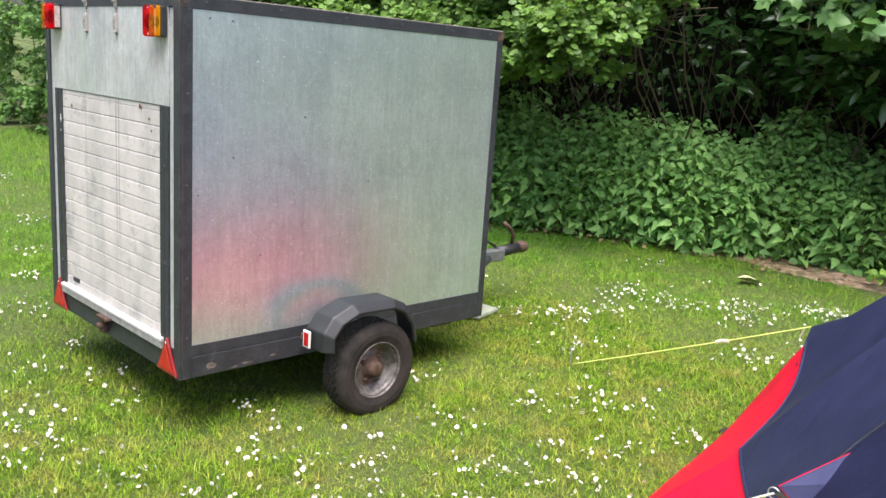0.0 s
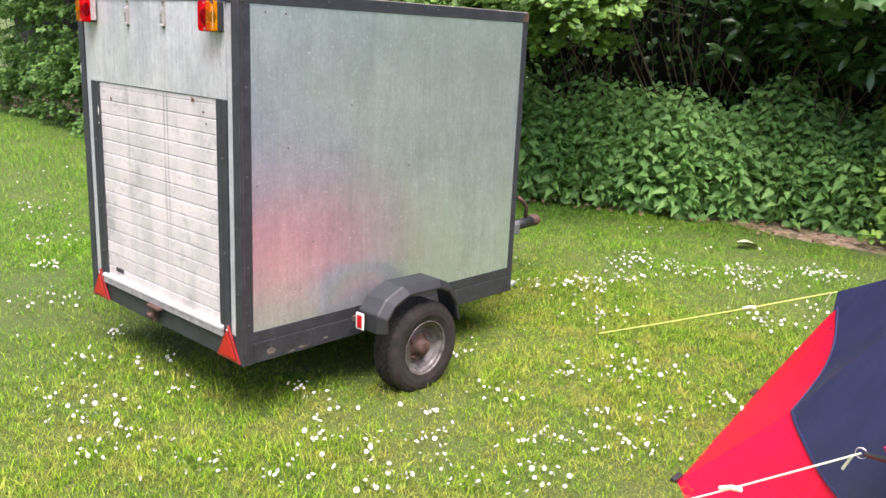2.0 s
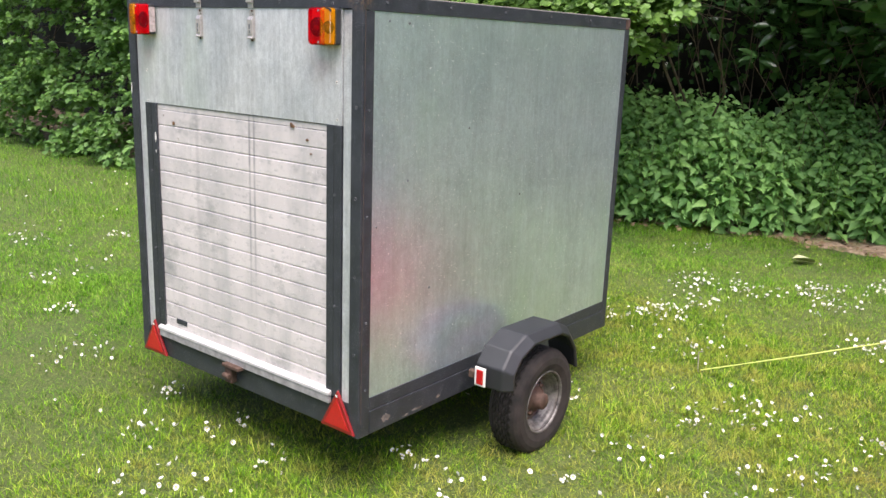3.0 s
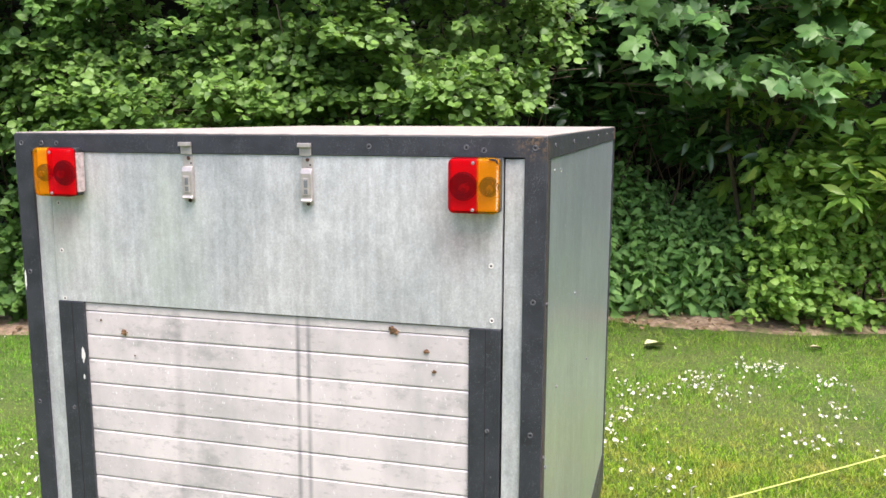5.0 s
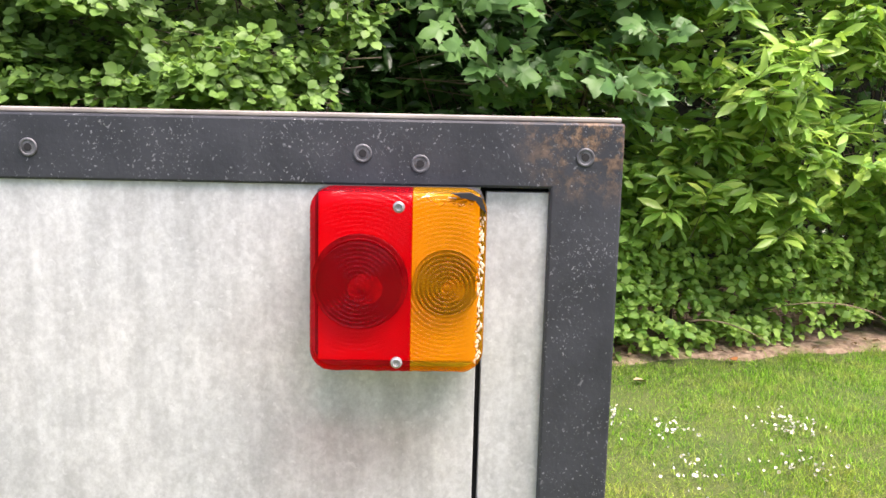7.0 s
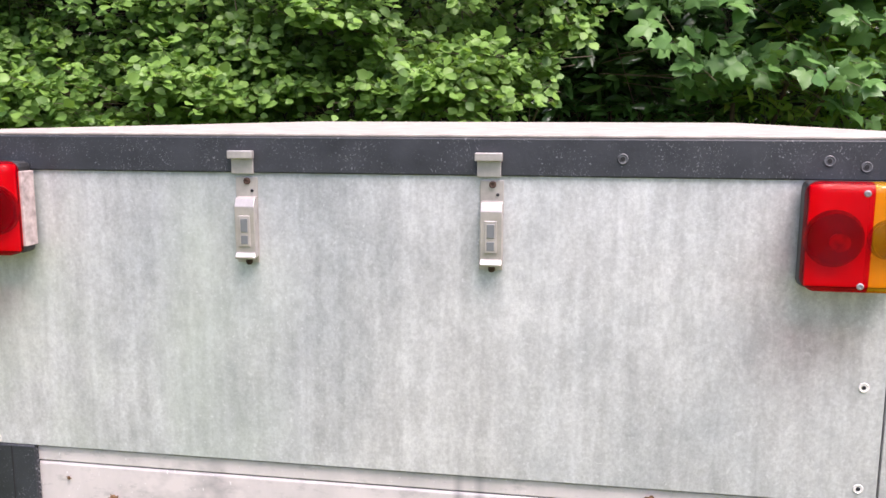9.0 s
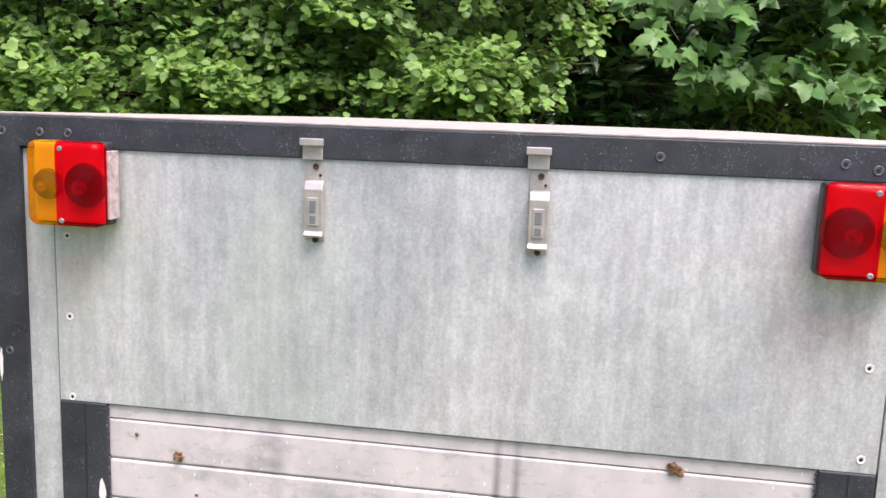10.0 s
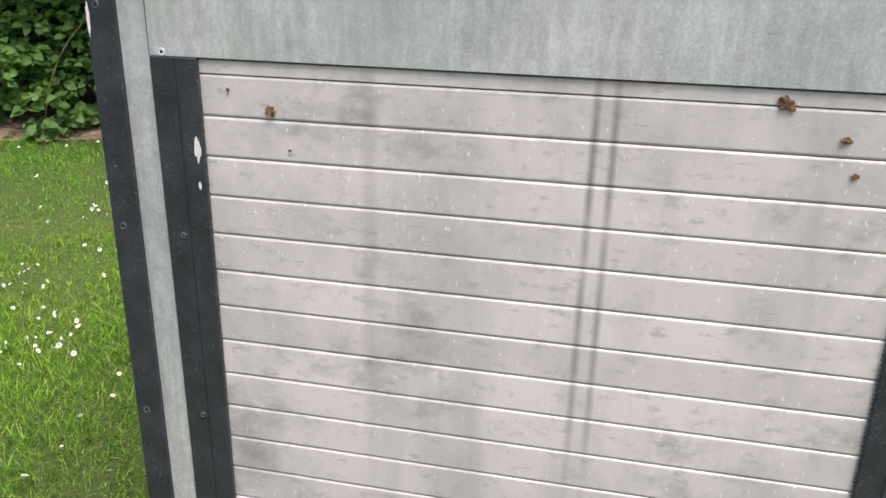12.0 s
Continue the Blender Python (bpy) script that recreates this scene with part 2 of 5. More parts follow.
M_edge = simple("rusty_edge", (0.10, 0.075, 0.06), 0.8, 0, 0.5, 12, 0.3)
M_head = simple("dull_screw", (0.085, 0.088, 0.094), 0.5, 0.2, 0.7, 160)
M_galv = simple("grey_steel", (0.20, 0.21, 0.215), 0.5, 0.5, 0.2, 20)
M_dark = simple("dark_gap", (0.012, 0.012, 0.013), 0.8, 0, 0.2, 20)
M_housing = simple("lamp_housing", (0.025, 0.025, 0.026), 0.45, 0, 0.2, 30)
M_screw = simple("screw_head", (0.34, 0.34, 0.34), 0.42, 0.6, 0.3, 90)
M_mud = simple("dry_mud_film", (0.12, 0.10, 0.085), 0.9, 0, 0.6, 45, 0.3)
M_wasp = simple("dried_mud", (0.16, 0.09, 0.045), 0.9, 0, 0.4, 60, 0.6)


def lens_material(name, color, clear):
    m, nt, b = mat_new(name)
    n = noise_tex(nt, 14, 5)
    nt.links.new(ramp(nt, n, [(0.3, tuple(c * 0.62 for c in color)), (0.7, color)]), b.inputs["Base Color"])
    setp(b, Roughness=0.16)
    b.inputs["Coat Weight"].default_value = 0.3
    tr = nt.nodes.new("ShaderNodeBsdfTransparent")
    tr.inputs["Color"].default_value = (*[min(1, c * 1.3 + 0.01) for c in color], 1)
    mx = nt.nodes.new("ShaderNodeMixShader")
    mx.inputs[0].default_value = clear
    nt.links.new(b.outputs[0], mx.inputs[1])
    nt.links.new(tr.outputs[0], mx.inputs[2])
    nt.links.new(mx.outputs[0], nt.nodes["Material Output"].inputs["Surface"])
    return m


M_red = lens_material("red_lens", (0.72, 0.003, 0.015), 0.81)
M_amber = lens_material("amber_lens", (0.97, 0.43, 0.008), 0.78)
M_clear = simple("clear_window", (0.42, 0.34, 0.32), 0.2, 0, 0.4, 80)
# near-black for the shade in the lamps' bulb cavities
M_cavity = simple("lamp_cavity_shade", (0.026, 0.022, 0.020), 0.5, 0, 0.5, 60)
M_bulb = simple("bulb_glass", (0.15, 0.135, 0.12), 0.2, 0, 0.6, 90)
M_chip = simple("chipped_plastic", (0.72, 0.56, 0.38), 0.6, 0, 0.35, 300)
M_bowl = simple("lamp_bowl", (0.62, 0.60, 0.57), 0.4, 0, 0.1, 30)
M_reflex = simple("red_reflector", (0.22, 0.012, 0.012), 0.3, 0, 0.2, 120)
M_board = simple("board", (0.30, 0.33, 0.26), 0.7, 0, 0.2, 15)
M_reflex_hot = simple("bright_reflector", (0.42, 0.014, 0.014), 0.24, 0, 0.15, 150)
M_white = simple("white_plastic", (0.7, 0.68, 0.63), 0.45, 0, 0.12, 40)


def cloth(name, color, rough=0.55, gloss=0.25):
    m, nt, b = mat_new(name)
    n = noise_tex(nt, 1.0, 5, 0.6, (9, 9, 3))
    nt.links.new(ramp(nt, n, [(0.3, tuple(c * 0.8 for c in color)), (0.7, tuple(c * 1.15 for c in color))]), b.inputs["Base Color"])
    setp(b, Roughness=rough)
    b.inputs["Specular IOR Level"].default_value = gloss
    wv = noise_tex(nt, 1.0, 4, 0.6, (5, 16, 5))
    bump(nt, b, wv, 0.5, 0.012)
    tr = nt.nodes.new("ShaderNodeBsdfTranslucent")
    tr.inputs["Color"].default_value = (*color, 1)
    mx = nt.nodes.new("ShaderNodeMixShader")
    mx.inputs[0].default_value = 0.15
    nt.links.new(b.outputs[0], mx.inputs[1])
    nt.links.new(tr.outputs[0], mx.inputs[2])
    nt.links.new(mx.outputs[0], nt.nodes["Material Output"].inputs["Surface"])
    return m


M_tent_red = cloth("tent_red", (0.80, 0.006, 0.040))
M_tent_navy = cloth("tent_navy", (0.025, 0.028, 0.074), 0.45, 0.4)
M_tent_lilac = cloth("tent_lilac", (0.11, 0.12, 0.24))
M_rope_y = simple("yellow_cord", (0.66, 0.76, 0.20), 0.6, 0, 0.15, 200)
M_rope_w = simple("pale_cord", (0.78, 0.80, 0.55), 0.6, 0, 0.15, 200)
M_bark = simple("bark", (0.10, 0.075, 0.05), 0.85, 0, 0.4, 25, 0.6)
M_twig = simple("twig", (0.11, 0.085, 0.055), 0.8, 0, 0.3, 30)
M_stem = simple("green_stem", (0.10, 0.15, 0.04), 0.6, 0, 0.3, 30)


def soil_material():
    m, nt, b = mat_new("bare_soil")
    a = ramp(nt, noise_tex(nt, 14, 8, 0.7), [(0.35, (0.12, 0.08, 0.05)), (0.52, (0.30, 0.21, 0.14)), (0.68, (0.46, 0.36, 0.25))])
    g = ramp(nt, noise_tex(nt, 5, 5), [(0.5, grey(0)), (0.65, grey(0.7))])
    nt.links.new(mix(nt, g, a, (0.10, 0.14, 0.03)), b.inputs["Base Color"])
    setp(b, Roughness=0.95)
    bump(nt, b, noise_tex(nt, 60, 6), 0.8, 0.01)
    return m


def lawn_material():
    m, nt, b = mat_new("lawn_ground")
    a = ramp(nt, noise_tex(nt, 120, 6, 0.75), [(0.38, (0.012, 0.022, 0.004)), (0.52, (0.05, 0.07, 0.014)), (0.66, (0.20, 0.18, 0.07))])
    big = ramp(nt, noise_tex(nt, 0.9, 5, 0.6), [(0.35, (0.08, 0.20, 0.01)), (0.7, (0.22, 0.26, 0.045))])
    nt.links.new(mix(nt, 0.22, a, big), b.inputs["Base Color"])
    setp(b, Roughness=0.9)
    bump(nt, b, noise_tex(nt, 150, 5), 0.8, 0.02)
    return m


def blade_material():
    m, nt, b = mat_new("grass_blades")
    rnd = nt.nodes.new("ShaderNodeNewGeometry").outputs["Random Per Island"]
    col = ramp(nt, rnd, [(0.0, (0.028, 0.095, 0.003)), (0.45, (0.140, 0.30, 0.010)), (0.84, (0.35, 0.51, 0.026)), (1.0, (0.58, 0.53, 0.14))])
    big = ramp(nt, noise_tex(nt, 0.9, 5, 0.6), [(0.35, (0.08, 0.235, 0.006)), (0.7, (0.24, 0.32, 0.03))])
    col = mix(nt, 0.25, col, big)
    col = times(nt, col, noise_tex(nt, 26, 4, 0.7), 0.58, 1.25, 0.36, 0.64)
    straw = ramp(nt, noise_tex(nt, 4.5, 5, 0.7), [(0.46, grey(0)), (0.68, grey(0.55))])
    place = nt.nodes.new("ShaderNodeSeparateXYZ")
    nt.links.new(coords(nt, (0.2, 0.2, 1)), place.inputs[0])
    straw = mix(nt, 1.0, straw, ramp(nt, place.outputs["Y"], [(0.16, grey(1)), (0.42, grey(0.25))]), 'MULTIPLY')
    col = mix(nt, straw, col, (0.44, 0.35, 0.09))
    for axis, p0, p1 in (("Y", 0.16, 0.42), ("X", 0.5, 0.75)):
        col = mix(nt, 1.0, col, ramp(nt, place.outputs[axis], [(p0, grey(1)), (p1, (0.76, 1.0, 0.95))]), 'MULTIPLY')
    nt.links.new(col, b.inputs["Base Color"])
    setp(b, Roughness=0.6)
    b.inputs["Specular IOR Level"].default_value = 0.2
    tr = nt.nodes.new("ShaderNodeBsdfTranslucent")
    nt.links.new(col, tr.inputs["Color"])
    mx = nt.nodes.new("ShaderNodeMixShader")
    mx.inputs[0].default_value = 0.3
    nt.links.new(b.outputs[0], mx.inputs[1])
    nt.links.new(tr.outputs[0], mx.inputs[2])
    nt.links.new(mx.outputs[0], nt.nodes["Material Output"].inputs["Surface"])
    return m


M_soil, M_lawn, M_blade = soil_material(), lawn_material(), blade_material()
# near-black of the sheet that paints the hedge's inner shade
M_hedge_shade = simple("hedge_shade_sheet", (0.005, 0.006, 0.003), 1.0, 0, 0.5, 8, 0.6)
M_far = simple("far_hedge", (0.05, 0.085, 0.03), 0.8, 0, 0.6, 2.5, 0.8)
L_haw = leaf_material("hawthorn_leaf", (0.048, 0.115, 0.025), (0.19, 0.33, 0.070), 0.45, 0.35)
# the front leaf colours are lighter than the same plant's leaves behind
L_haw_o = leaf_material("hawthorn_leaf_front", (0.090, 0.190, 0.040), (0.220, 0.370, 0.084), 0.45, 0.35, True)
L_hazel = leaf_material("hazel_leaf", (0.055, 0.135, 0.032), (0.175, 0.325, 0.075), 0.42, 0.3)
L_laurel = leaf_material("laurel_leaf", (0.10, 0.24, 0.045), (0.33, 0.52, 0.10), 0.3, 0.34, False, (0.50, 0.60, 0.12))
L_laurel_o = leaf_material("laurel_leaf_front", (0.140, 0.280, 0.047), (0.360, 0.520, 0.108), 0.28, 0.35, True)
# laurel colour with the shade of the hedge's dark part put in
L_laurel_shaded = leaf_material("shaded_laurel_leaf", (0.025, 0.074, 0.024), (0.075, 0.17, 0.045), 0.22, 0.15, gloss=0.6)
L_syc_o = leaf_material("sycamore_leaf", (0.045, 0.125, 0.036), (0.14, 0.275, 0.075), 0.4, 0.26, True)
L_nettle = leaf_material("nettle_leaf", (0.075, 0.20, 0.055), (0.26, 0.48, 0.135), 0.5, 0.24)
L_nettle_o = leaf_material("nettle_leaf_front", (0.085, 0.215, 0.06), (0.29, 0.51, 0.14), 0.5, 0.24, True)
L_ivy = leaf_material("bramble_leaf", (0.12, 0.27, 0.055), (0.38, 0.58, 0.125), 0.45, 0.34)
M_petal = simple("daisy_petal", (0.74, 0.74, 0.71), 0.6, 0, 0.05, 60, 0)
M_disc = simple("daisy_disc", (0.75, 0.55, 0.06), 0.7, 0, 0.2, 300, 0)

# ---- mesh helpers ----
RISE, SLOPE, LEAN, PITCH, ROLL = 0.0205, 0.0243, 0.0095, 0.016, 0.005          # the trailer stands a little nose-down


def part(name, bm, material, parent=None, label="", lean=False, smooth=False):
    me = bpy.data.meshes.new(name)
    if lean:
        for v in bm.verts:
            x, y, z = v.co
            v.co = (x + PITCH * (z - 1.7), y + ROLL * (z - 1.7), z + RISE - SLOPE * x - LEAN * y)
    bm.normal_update()
    bm.to_mesh(me)
    bm.free()
    for m in (material if isinstance(material, (list, tuple)) else [material]):
        me.materials.append(m)
    if smooth:
        for p in me.polygons:
            p.use_smooth = True
    ob = new(name, me)
    if parent:
        ob.parent = parent
        ob.matrix_parent_inverse = base_of(parent).inverted()
    if label:
        tagged(ob, label=label)
    return ob


def base_of(ob):
    m = ob.matrix_basis.copy()
    if ob.parent:
        m = base_of(ob.parent) @ ob.matrix_parent_inverse @ m
    return m


def empty(name, at):
    ob = new(name)
    ob.empty_display_size = 0.1
    ob.matrix_basis = Matrix.Translation(at)
    return ob


def box(x0, x1, y0, y1, z0, z1, bev=0.002, bm=None):
    own = bmesh.new()
    bmesh.ops.create_cube(own, size=1)
    for v in own.verts:
        v.co = Vector(((x0 + x1) / 2 + v.co.x * (x1 - x0), (y0 + y1) / 2 + v.co.y * (y1 - y0), (z0 + z1) / 2 + v.co.z * (z1 - z0)))
    if bev:
        bmesh.ops.bevel(own, geom=own.edges[:], offset=bev, segments=2, affect='EDGES', profile=0.5)
    if bm is None:
        return own
    me = bpy.data.meshes.new("tmp")
    own.to_mesh(me)
    own.free()
    bm.from_mesh(me)
    bpy.data.meshes.remove(me)
    return bm


def lathe(profile, centre, segs=48, bm=None, close=False):
    """Turns (radius, y) pairs round an axis along y."""
    bm = bm or bmesh.new()
    rings = []
    for r, y in profile:
        rings.append([bm.verts.new((centre[0] + r * math.cos(a), centre[1] + y, centre[2] + r * math.sin(a))) for a in [2 * math.pi * i / segs for i in range(segs)]])
    pairs = list(zip(rings, rings[1:])) + ([(rings[-1], rings[0])] if close else [])
    for a, b in pairs:
        for i in range(segs):
            j = (i + 1) % segs
            bm.faces.new((a[i], a[j], b[j], b[i]))
    if not close:
        bm.faces.new(rings[0][::-1])
        bm.faces.new(rings[-1])
    bmesh.ops.recalc_face_normals(bm, faces=bm.faces[:])
    return bm


def prism(outline, axis, a, b, bev=0.0):
    """Extrudes a closed outline of pairs along axis 'x' or 'y' from a to b."""
    bm = bmesh.new()
    put = (lambda p, t: (t, p[0], p[1])) if axis == 'x' else (lambda p, t: (p[0], t, p[1]))
    lo = [bm.verts.new(put(p, a)) for p in outline]
    hi = [bm.verts.new(put(p, b)) for p in outline]
    n = len(outline)
    bm.faces.new(lo)
    bm.faces.new(hi[::-1])
    for i in range(n):
        bm.faces.new((lo[i], lo[(i + 1) % n], hi[(i + 1) % n], hi[i]))
    bmesh.ops.recalc_face_normals(bm, faces=bm.faces[:])
    if bev:
        bmesh.ops.bevel(bm, geom=bm.edges[:], offset=bev, segments=2, affect='EDGES', profile=0.5)
    return bm


def tube(points, radius, segs=8, bm=None, taper=1.0):
    bm = bm or bmesh.new()
    pts = [Vector(p) for p in points]
    rings = []
    for i, p in enumerate(pts):
        d = (pts[min(i + 1, len(pts) - 1)] - pts[max(i - 1, 0)]).normalized()
        side = d.cross(Vector((0.31, 0.2, 0.93))).normalized()
        up = side.cross(d)
        r = radius * (1 + (taper - 1) * i / (len(pts) - 1))
        rings.append([bm.verts.new(p + r * (math.cos(t) * side + math.sin(t) * up)) for t in [2 * math.pi * k / segs for k in range(segs)]])
    for a, b in zip(rings, rings[1:]):
        for i in range(segs):
            j = (i + 1) % segs
            bm.faces.new((a[i], a[j], b[j], b[i]))
    bm.faces.new(rings[0][::-1])
    bm.faces.new(rings[-1])
    return bm


def raw_mesh(name, verts, faces, materials, slots=None):
    """A mesh from arrays: verts (n, 3) and faces (m, k), all with k corners."""
    me = bpy.data.meshes.new(name)
    k = faces.shape[1]
    me.vertices.add(len(verts))
    me.vertices.foreach_set("co", np.ascontiguousarray(verts, dtype=np.float32).ravel())
    me.loops.add(faces.size)
    me.loops.foreach_set("vertex_index", np.ascontiguousarray(faces, dtype=np.int32).ravel())
    me.polygons.add(len(faces))
    me.polygons.foreach_set("loop_start", np.arange(0, faces.size, k, dtype=np.int32))
    if slots is not None:
        me.polygons.foreach_set("material_index", np.ascontiguousarray(slots, dtype=np.int32))
    for m in materials:
        me.materials.append(m)
    me.update(calc_edges=True)
    return me


def norm(a):
    return a / np.maximum(np.linalg.norm(a, axis=-1, keepdims=True), 1e-9)


def frames_of(direction, normal):
    d = norm(direction)
    side = norm(np.cross(d, normal))
    n = np.cross(side, d)
    return np.stack([side, d, n], axis=-1)


def strew(template, rot, size, at):
    """Copies of a template (verts, faces) by rotations, sizes and places, as arrays."""
    v, f = template
    n = len(at)
    verts = np.einsum('nij,kj->nki', rot, v) * size[:, None, None] + at[:, None, :]
    faces = f[None] + (np.arange(n) * len(v))[:, None, None]
    return verts.reshape(-1, 3), faces.reshape(-1, f.shape[1])


def leaf_shape(widths, fold=0.25, droop=0.2):
    """A leaf of unit length along y, folded on its rib; widths are half-widths at even steps."""
    n = len(widths)
    v = []
    for i, w in enumerate(widths):
        y = i / (n - 1)
        z = -droop * y * y
        v += [(-w, y, z + fold * w), (0, y, z), (w, y, z + fold * w)]
    f = []
    for i in range(n - 1):
        a = 3 * i
        f += [(a, a + 1, a + 4, a + 3), (a + 1, a + 2, a + 5, a + 4)]
    return np.array(v, dtype=float), np.array(f)


def lobed_shape():
    """A five-lobed leaf with toothed points, as a fan."""
    pts = []
    for ang, r in ((-170, 0.12), (-150, 0.35), (-128, 0.52), (-112, 0.36), (-96, 0.46), (-74, 0.80), (-62, 0.55), (-48, 0.50), (-34, 0.62), (-14, 0.80), (0, 1.0)):
        pts.append((ang, r))
    full = pts + [(-a, r) for a, r in reversed(pts[:-1])]
    v = [(0, 0.18, 0.03)]
    for a, r in full:
        t = radians(a)
        v.append((0.62 * r * math.sin(t), 0.18 + 0.62 * r * math.cos(t), -0.12 * r * r + 0.03 * math.sin(5 * t)))
    f = [(0, i, i + 1) for i in range(1, len(v) - 1)]
    return np.array(v), np.array(f)


S_oval = leaf_shape([0.04, 0.40, 0.32, 0.02])
S_cheap = leaf_shape([0.06, 0.42, 0.03])
S_haw = leaf_shape([0.04, 0.40, 0.40, 0.05], 0.2, 0.15)
S_haw_fine = leaf_shape([0.03, 0.22, 0.36, 0.26, 0.46, 0.32, 0.36, 0.18, 0.03], 0.2, 0.15)
S_nettle = leaf_shape([0.08, 0.30, 0.25, 0.13, 0.01], 0.35, 0.3)
S_nettle_fine = leaf_shape([0.07, 0.27, 0.23, 0.31, 0.22, 0.26, 0.15, 0.17, 0.07, 0.08, 0.01], 0.35, 0.3)
S_laurel = leaf_shape([0.02, 0.15, 0.15, 0.01], 0.3, 0.2)
S_laurel_fine = leaf_shape([0.02, 0.09, 0.14, 0.165, 0.16, 0.13, 0.08, 0.01], 0.3, 0.2)
S_lobed = lobed_shape()

# ---- ground ----
EDGE_Y = [-12, -8, -5, -3.4, -2, -1, 0, 1, 2, 3, 4.5, 6, 8, 12, 18]
EDGE_X = [8.2, 7.0, 6.2, 5.75, 5.4, 5.15, 4.95, 4.75, 4.35, 3.9, 3.4, 3.15, 2.95, 3.1, 3.4]


def edge_x(y):
    """Where the lawn ends and the soil of the hedge begins."""
    return np.interp(y, EDGE_Y, EDGE_X)


def make_ground():
    bm = bmesh.new()
    xs = [-400, -60, -20] + [i * 0.5 for i in range(-16, 21)] + [20, 60, 400]
    ys = [-400, -60, -20] + [i * 0.5 for i in range(-20, 29)] + [25, 60, 400]
    grid = [[bm.verts.new((x, y, 0.012 * noise.noise((x * 0.7, y * 0.7, 0)) if abs(x) < 12 and abs(y) < 16 else 0)) for y in ys] for x in xs]
    for i in range(len(xs) - 1):
        for j in range(len(ys) - 1):
            bm.faces.new((grid[i][j], grid[i + 1][j], grid[i + 1][j + 1], grid[i][j + 1]))
    ob = part("ground", bm, M_lawn, smooth=True)
    return tagged(ob, "mown green lawn with dry yellowish patches", "lawn", kind="structure")


make_ground()


def soil_back(y):
    """How far the grass creeps under the plants, where no soil is bare."""
    return float(np.interp(y, [-0.6, 0.4, 2.6, 3.4, 5.0, 6.0], [0.0, 0.32, 0.34, 0.16, 0.12, 0.5]))


def make_soil():
    bm = bmesh.new()
    rows = []
    for i in range(0, 241):
        y = -8 + i * 0.1
        x = float(edge_x(y))
        j = 0.12 * noise.noise((y * 2.1, 3, 0)) + 0.06 * noise.noise((y * 7, 9, 0))
        rows.append([bm.verts.new((x + j + d, y, h + 0.012 * noise.noise((y * 4, d * 5, 1)))) for d, h in ((-0.06 + soil_back(y), -0.012), (0.05 + soil_back(y), 0.022), (0.68, 0.035), (0.9, 0.05), (2.2, 0.06))])
    for a, b in zip(rows, rows[1:]):
        for k in range(4):
            bm.faces.new((a[k], a[k + 1], b[k + 1], b[k]))
    return tagged(part("soil_strip", bm, M_soil, smooth=True), "bare brown soil with litter under the hedge", "soil", kind="structure")


make_soil()


def make_backdrop():
    """The far side of the field: a tall rough hedge, unseen but for reflections, that closes the place behind the
    walk.
    """
    bm = bmesh.new()
    cols = []
    for i in range(0, 61):
        a = radians(118 + i * 4.05)
        col = []
        for z in np.linspace(0, 3.6, 12):
            r = 26 + 1.6 * noise.noise((a * 6, z * 0.8, 2)) + 0.06 * z * z
            top = 1.2 * noise.noise((a * 9, 0, 5)) * (z / 3.6)
            col.append(bm.verts.new((0.5 + r * math.cos(a), -1 + r * math.sin(a), z + top)))
        cols.append(col)
    for a, b in zip(cols, cols[1:]):
        for k in range(11):
            bm.faces.new((a[k], a[k + 1], b[k + 1], b[k]))
    return tagged(part("backdrop", bm, M_far), "unseen tall green hedge across the field", "hedge", kind="structure")


make_backdrop()

# ---- trailer ----
W, L, TOP, BOT = 1.28, 1.712, 1.712, 0.25
trailer = tagged(empty("box_trailer", (0.85, 0.64, 0.0)), "galvanised box trailer with black edges and white roller shutter", "trailer")


def tp(name, bm, material, label="", parent=None, smooth=False):
    return part(name, bm, material, parent or trailer, label, lean=True, smooth=smooth)


def screw(bm, at, face, r=0.005, depth=0.0018):
    """A cross-headed screw on a face looking to -x ('x') or -y ('y')."""
    n = 14
    place = (lambda a, b, d: (at[0] - d, at[1] + a, at[2] + b)) if face == 'x' else (lambda a, b, d: (at[0] + a, at[1] - d, at[2] + b))
    rings = []
    for rad, d in ((r, 0.0), (r * 0.95, depth), (r * 0.6, depth * 1.3), (r * 0.5, depth * 0.6), (r * 0.12, depth * 0.5)):
        rings.append([bm.verts.new(place(rad * math.cos(2 * math.pi * i / n), rad * math.sin(2 * math.pi * i / n), d)) for i in range(n)])
    for a, b in zip(rings, rings[1:]):
        for i in range(n):
            bm.faces.new((a[i], a[(i + 1) % n], b[(i + 1) % n], b[i]))
    bm.faces.new(rings[-1])
    return bm


def countersunk(bm, at, r):
    """A flat washer-like ring with an open centre, on a face looking to -x."""
    n = 16
    rings = []
    for rad, d in ((r * 1.05, 0.0002), (r * 0.95, 0.0008), (r * 0.80, 0.0008), (r * 0.72, 0.0003), (r * 0.45, 0.0003)):
        rings.append([bm.verts.new((at[0] - d, at[1] + rad * math.cos(2 * math.pi * i / n), at[2] + rad * math.sin(2 * math.pi * i / n))) for i in range(n)])
    for a, b in zip(rings, rings[1:]):
        for i in range(n):
            bm.faces.new((a[i], a[(i + 1) % n], b[(i + 1) % n], b[i]))
    return bm


